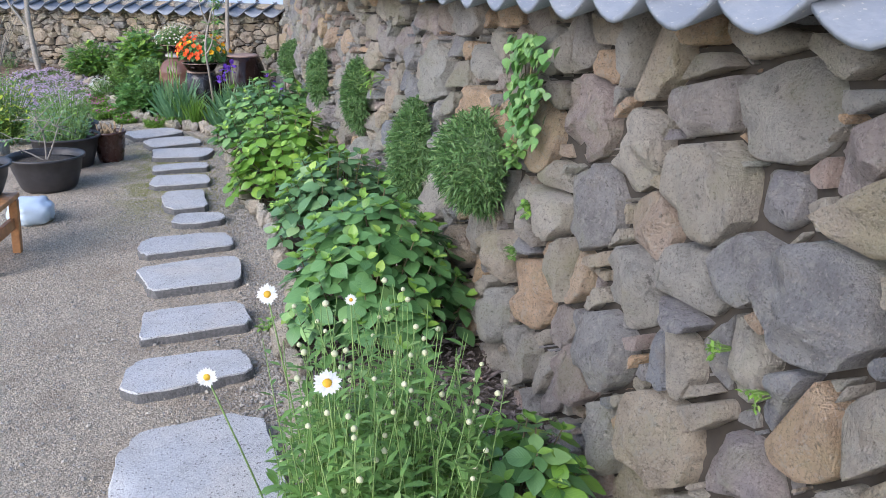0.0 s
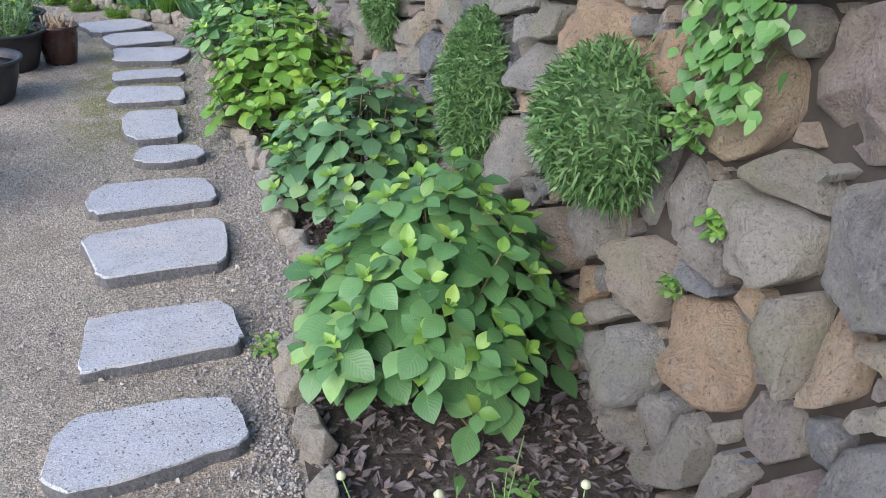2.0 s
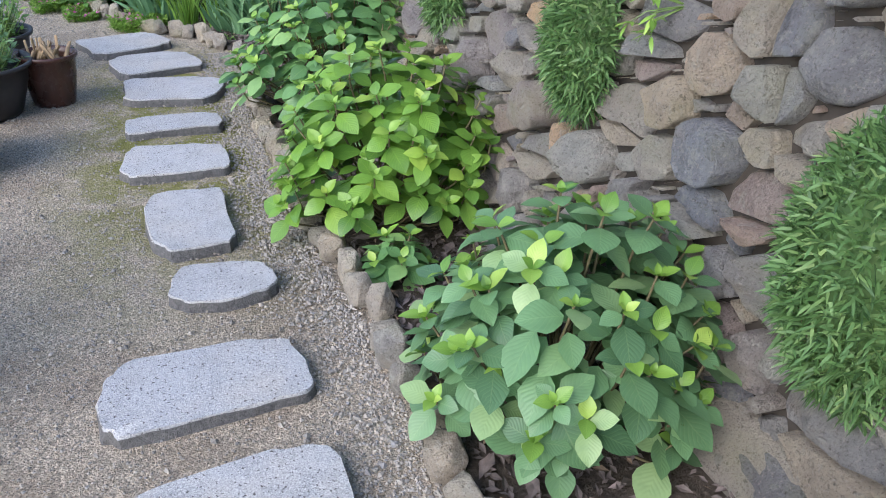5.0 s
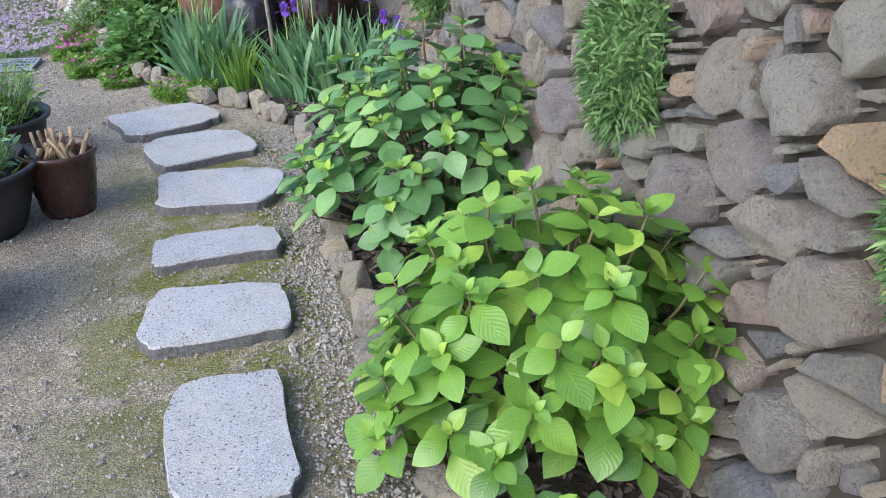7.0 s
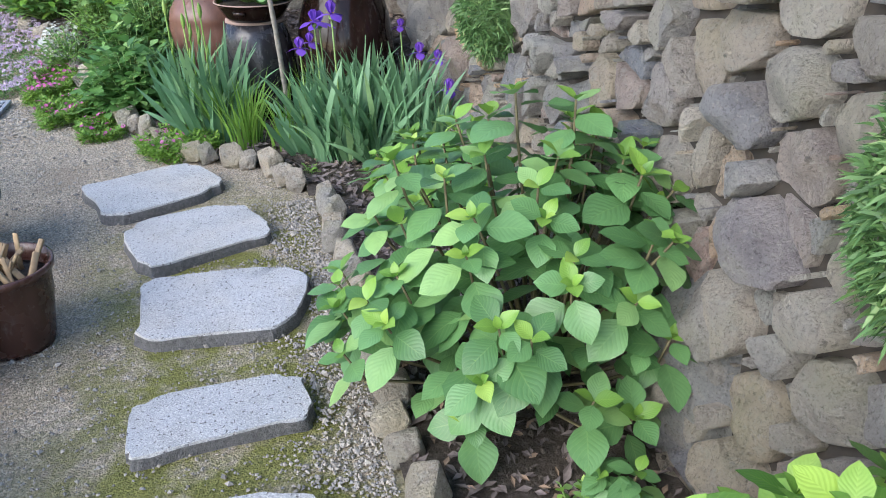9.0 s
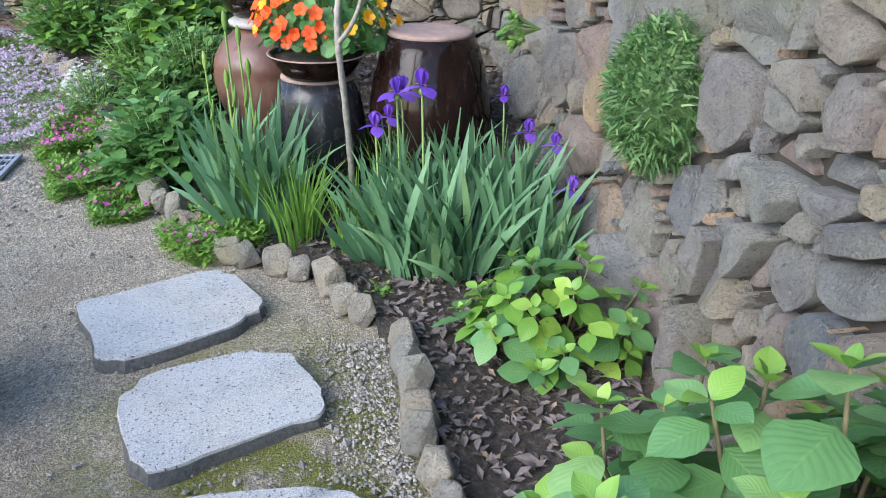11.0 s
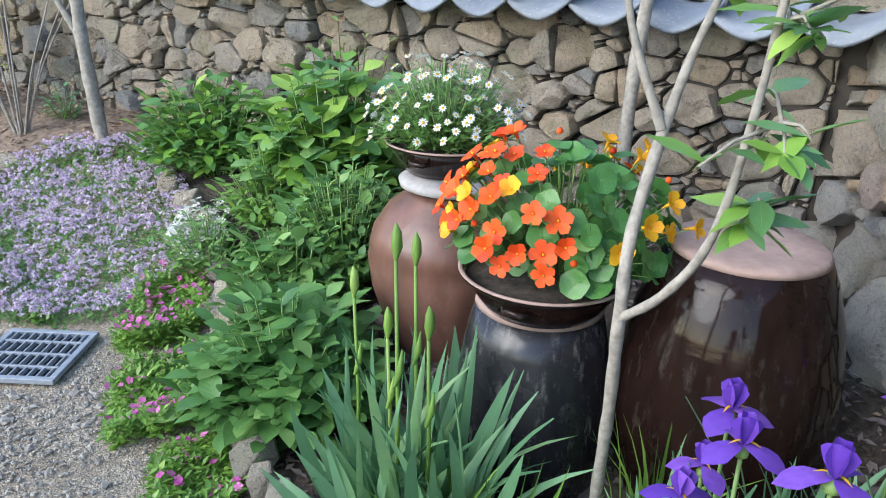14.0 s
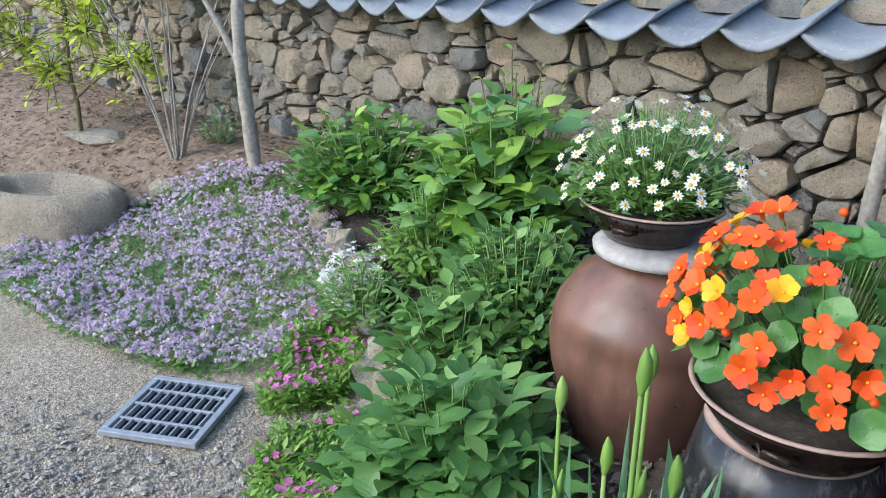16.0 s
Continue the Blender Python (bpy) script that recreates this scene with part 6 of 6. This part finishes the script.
def trough(x, y, turn):
    """A hollowed boulder."""
    rg = random.Random(9)
    z0 = height(x, y)
    b = Build()
    n = 44
    prof = [(0.86, -0.05), (1.0, 0.08), (1.02, 0.17), (0.95, 0.245), (0.84, 0.262), (0.74, 0.25), (0.68, 0.19), (0.5, 0.15), (0.02, 0.14)]
    vs, fs = [], []
    for j, (q, z) in enumerate(prof):
        for i in range(n):
            a = 2 * math.pi * i / n
            k = q * (1 + 0.10 * noise.noise((math.cos(a) * 1.6, math.sin(a) * 1.6, z * 3)) + 0.03 * noise.noise((math.cos(a) * 6, math.sin(a) * 6, z * 14)))
            vs.append((0.46 * k * math.cos(a), 0.26 * k * math.sin(a), z + 0.015 * noise.noise((a * 2, z * 9, 1))))
    for j in range(len(prof) - 1):
        for i in range(n):
            fs.append((j * n + i, j * n + (i + 1) % n, (j + 1) * n + (i + 1) % n, (j + 1) * n + i))
    b.add(vs, fs, 0, 0.35)
    ob = b.ob("stone_trough", [M_STONE_FAR])
    ob.matrix_basis = pose(x, y, z0, 0, 0, turn)
    tagged(ob, "rough grey stone trough hollowed out of a boulder", "stone trough")


trough(-2.98, 12.2, -10)
rock_thing("rock", -2.42, 12.42, 0.22, 0.11, 0.10, 0.07, 30, 311, "small tan rock beside the trough", "rock")
rock_thing("flat_rock", -3.3, 13.15, 0.30, 0.32, 0.14, 0.06, -10, 312, "long flat pale rock on the soil", "rock")
rock_thing("rock", -0.70, 10.83, 0.10, 0.08, 0.075, 0.12, 30, 313, "upright grey rock among the plants", "rock")
rock_thing("rock", -0.80, 11.0, 0.10, 0.07, 0.06, 0.11, 10, 314, "upright grey rock among the plants", "rock")
rock_thing("base_boulder", 1.24, 4.55, 0.08, 0.12, 0.60, 0.20, 8, 315, "long dark slab at the wall's foot", "boulder", "", M_STONE)
rock_thing("base_boulder", 1.09, 6.84, 0.22, 0.12, 0.26, 0.36, 0, 316, "tall grey slab leaning at the wall's foot", "boulder", "", M_STONE)
rock_thing("base_boulder", 1.12, 8.75, 0.16, 0.2, 0.22, 0.24, 20, 317, "rounded grey boulder at the wall's foot", "boulder", "", M_STONE)


# the far corner's things stand a little nearer to the path's line
for ob in list(scene.objects):
    far = ob.parent is None and ob.location.y > 9.0 and ob.type in ("MESH", "EMPTY")
    if far and ob.name.split(".")[0] not in ("edging_stone", "stepping_stone", "wall_cushion_plant"):
        ob.location.x -= BACK
BACK = 0.0


# house beyond the far wall ----------------------------------------------
def house():
    e = root("house", -1.5, 19.0, 0.0, "pale plastered house with wide dark-framed windows", "house")
    w = Build()
    box_pts(w, pose(0, 0, 1.6), 14, 0.3, 3.2, 0, 0)
    w.ob("wall", [M_PLASTER], e, smooth=False)
    glass = Mat("house_glass", 0.08)
    glass.color(glass.ramp(glass.noise(1.5), [(0.3, (0.45, 0.55, 0.70)), (0.7, (0.60, 0.68, 0.78))]))
    for i, x in enumerate((-5.0, -2.4, 0.4, 3.0)):
        g = Build()
        box_pts(g, pose(x, -0.17, 1.5), 2.2, 0.02, 1.7, 0, 0)
        g.ob("window_pane", [glass.m], e, smooth=False)
        f = Build()
        for m, sx, sz in ((pose(x, -0.19, 2.38), 2.3, 0.08), (pose(x, -0.19, 0.62), 2.3, 0.08), (pose(x - 1.12, -0.19, 1.5), 0.08, 1.67), (pose(x + 1.12, -0.19, 1.5), 0.08, 1.67), (pose(x, -0.19, 1.5), 0.06, 1.67)):
            box_pts(f, m, sx, 0.06, sz, 0, 0.005)
        f.ob("window_frame", [M_FRAME], e, smooth=False)
    r = Build()
    box_pts(r, pose(0, -0.2, 3.3, 12), 15, 1.6, 0.15, 0, 0.02)
    r.ob("roof", [M_TILE], e, smooth=False)


house()


# ---------------------------------------------------------------- pebbles and litter


def scatter(name, label, category, count, spot, size, flat, mat, seed, leaf=False):
    rg = random.Random(seed)
    b = Build()
    ico = [Vector(p).normalized() for p in ((1, 0, 0), (-1, 0, 0), (0, 1, 0), (0, -1, 0), (0, 0, 1), (0, 0, -1))]
    tri = [(0, 2, 4), (2, 1, 4), (1, 3, 4), (3, 0, 4), (2, 0, 5), (1, 2, 5), (3, 1, 5), (0, 3, 5)]
    made = 0
    while made < count:
        p = spot(rg)
        if p is None:
            continue
        made += 1
        s = size * rg.uniform(0.5, 1.0) * (1.9 if rg.random() < 0.05 else 1.0)
        m = Matrix.Translation(p) @ Euler((rg.uniform(-0.5, 0.5), rg.uniform(-0.5, 0.5), rg.uniform(0, 6))).to_matrix().to_4x4()
        if leaf:
            b.add([m @ Vector(q) for q in ((-s, 0, 0), (-0.2 * s, 0.45 * s, 0.2 * s), (s, 0, 0.1 * s), (-0.1 * s, -0.45 * s, 0.15 * s))], [(0, 3, 2), (0, 2, 1)])
        else:
            b.add([m @ Vector((v.x * s * rg.uniform(0.7, 1.3), v.y * s * rg.uniform(0.6, 1.1), v.z * s * flat)) for v in ico], tri)
    ob = b.ob(name, [mat], smooth=False)
    return tagged(ob, label, category, kind="stuff")


def on_path(rg):
    x, y = rg.uniform(-1.6, 0.55), rg.betavariate(1.0, 1.2) * 12 + 0.6
    if inside(x, y, BED) or inside(x, y, THYME) or any(abs(x - s[0]) < s[2] * 0.52 and abs(y - s[1]) < s[3] * 0.5 for s in STEPS):
        return None
    return Vector((x, y, height(x, y) + 0.008 + 0.01 * noise.noise((x * 1.1, y * 1.1, 0))))


def by_edge(rg):
    y = rg.uniform(1.2, 8.8)
    x = float(np.interp(y, [q[1] for q in EDGE[:10]], [q[0] for q in EDGE[:10]])) - abs(rg.gauss(0, 0.13)) - 0.04
    if any(abs(x - s[0]) < s[2] * 0.52 and abs(y - s[1]) < s[3] * 0.5 for s in STEPS):
        return None
    return Vector((x, y, 0.008))


def in_bed(rg):
    x, y = rg.uniform(-1.2, 1.4), rg.uniform(1.0, 12.3)
    return Vector((x, y, height(x, y) + 0.045 + 0.018 * noise.noise((x * 4, y * 4, 7)))) if inside(x, y, BED) else None


def by_drain(rg):
    x, y = rg.gauss(-1.75, 0.35), rg.gauss(10.25, 0.3)
    return None if inside(x, y, THYME) or (abs(x + 1.6) < 0.2 and abs(y - 10.7) < 0.2) or x > -0.95 else Vector((x, y, 0.008))


def back_soil(rg):
    x, y = rg.uniform(-6.5, -1.4), rg.uniform(12.2, 16.0)
    if wall_gap(x, y) < 0.02 or inside(x, y, THYME):
        return None
    return Vector((x, y, height(x, y) + 0.03))


scatter("path_pebbles", "fine loose gravel scattered over the path", "gravel", 24000, on_path, 0.0072, 0.6, M_PEBBLE, 1)
scatter("edge_gravel", "coarser grey gravel along the edging stones", "gravel", 9000, by_edge, 0.0085, 0.7, M_PEBBLE, 2)
scatter("coarse_gravel", "coarse blue-grey gravel near the drain grate", "gravel", 2600, by_drain, 0.011, 0.38, M_PEBBLE, 6)
scatter("leaf_litter", "dry brown leaves and bark on the bed", "leaf litter", 10000, in_bed, 0.026, 1, M_LITTER, 3, True)
scatter("pale_litter", "few pale dry leaves on the bed", "leaf litter", 1200, in_bed, 0.02, 1, M_LITTER_PALE, 7, True)
scatter("soil_clods", "small clods and stones on the bed", "soil", 3500, in_bed, 0.012, 0.8, M_SOIL, 4)
scatter("soil_litter", "dry leaves and clods below the far wall", "leaf litter", 6000, back_soil, 0.026, 1, M_LITTER_PALE, 5, True)
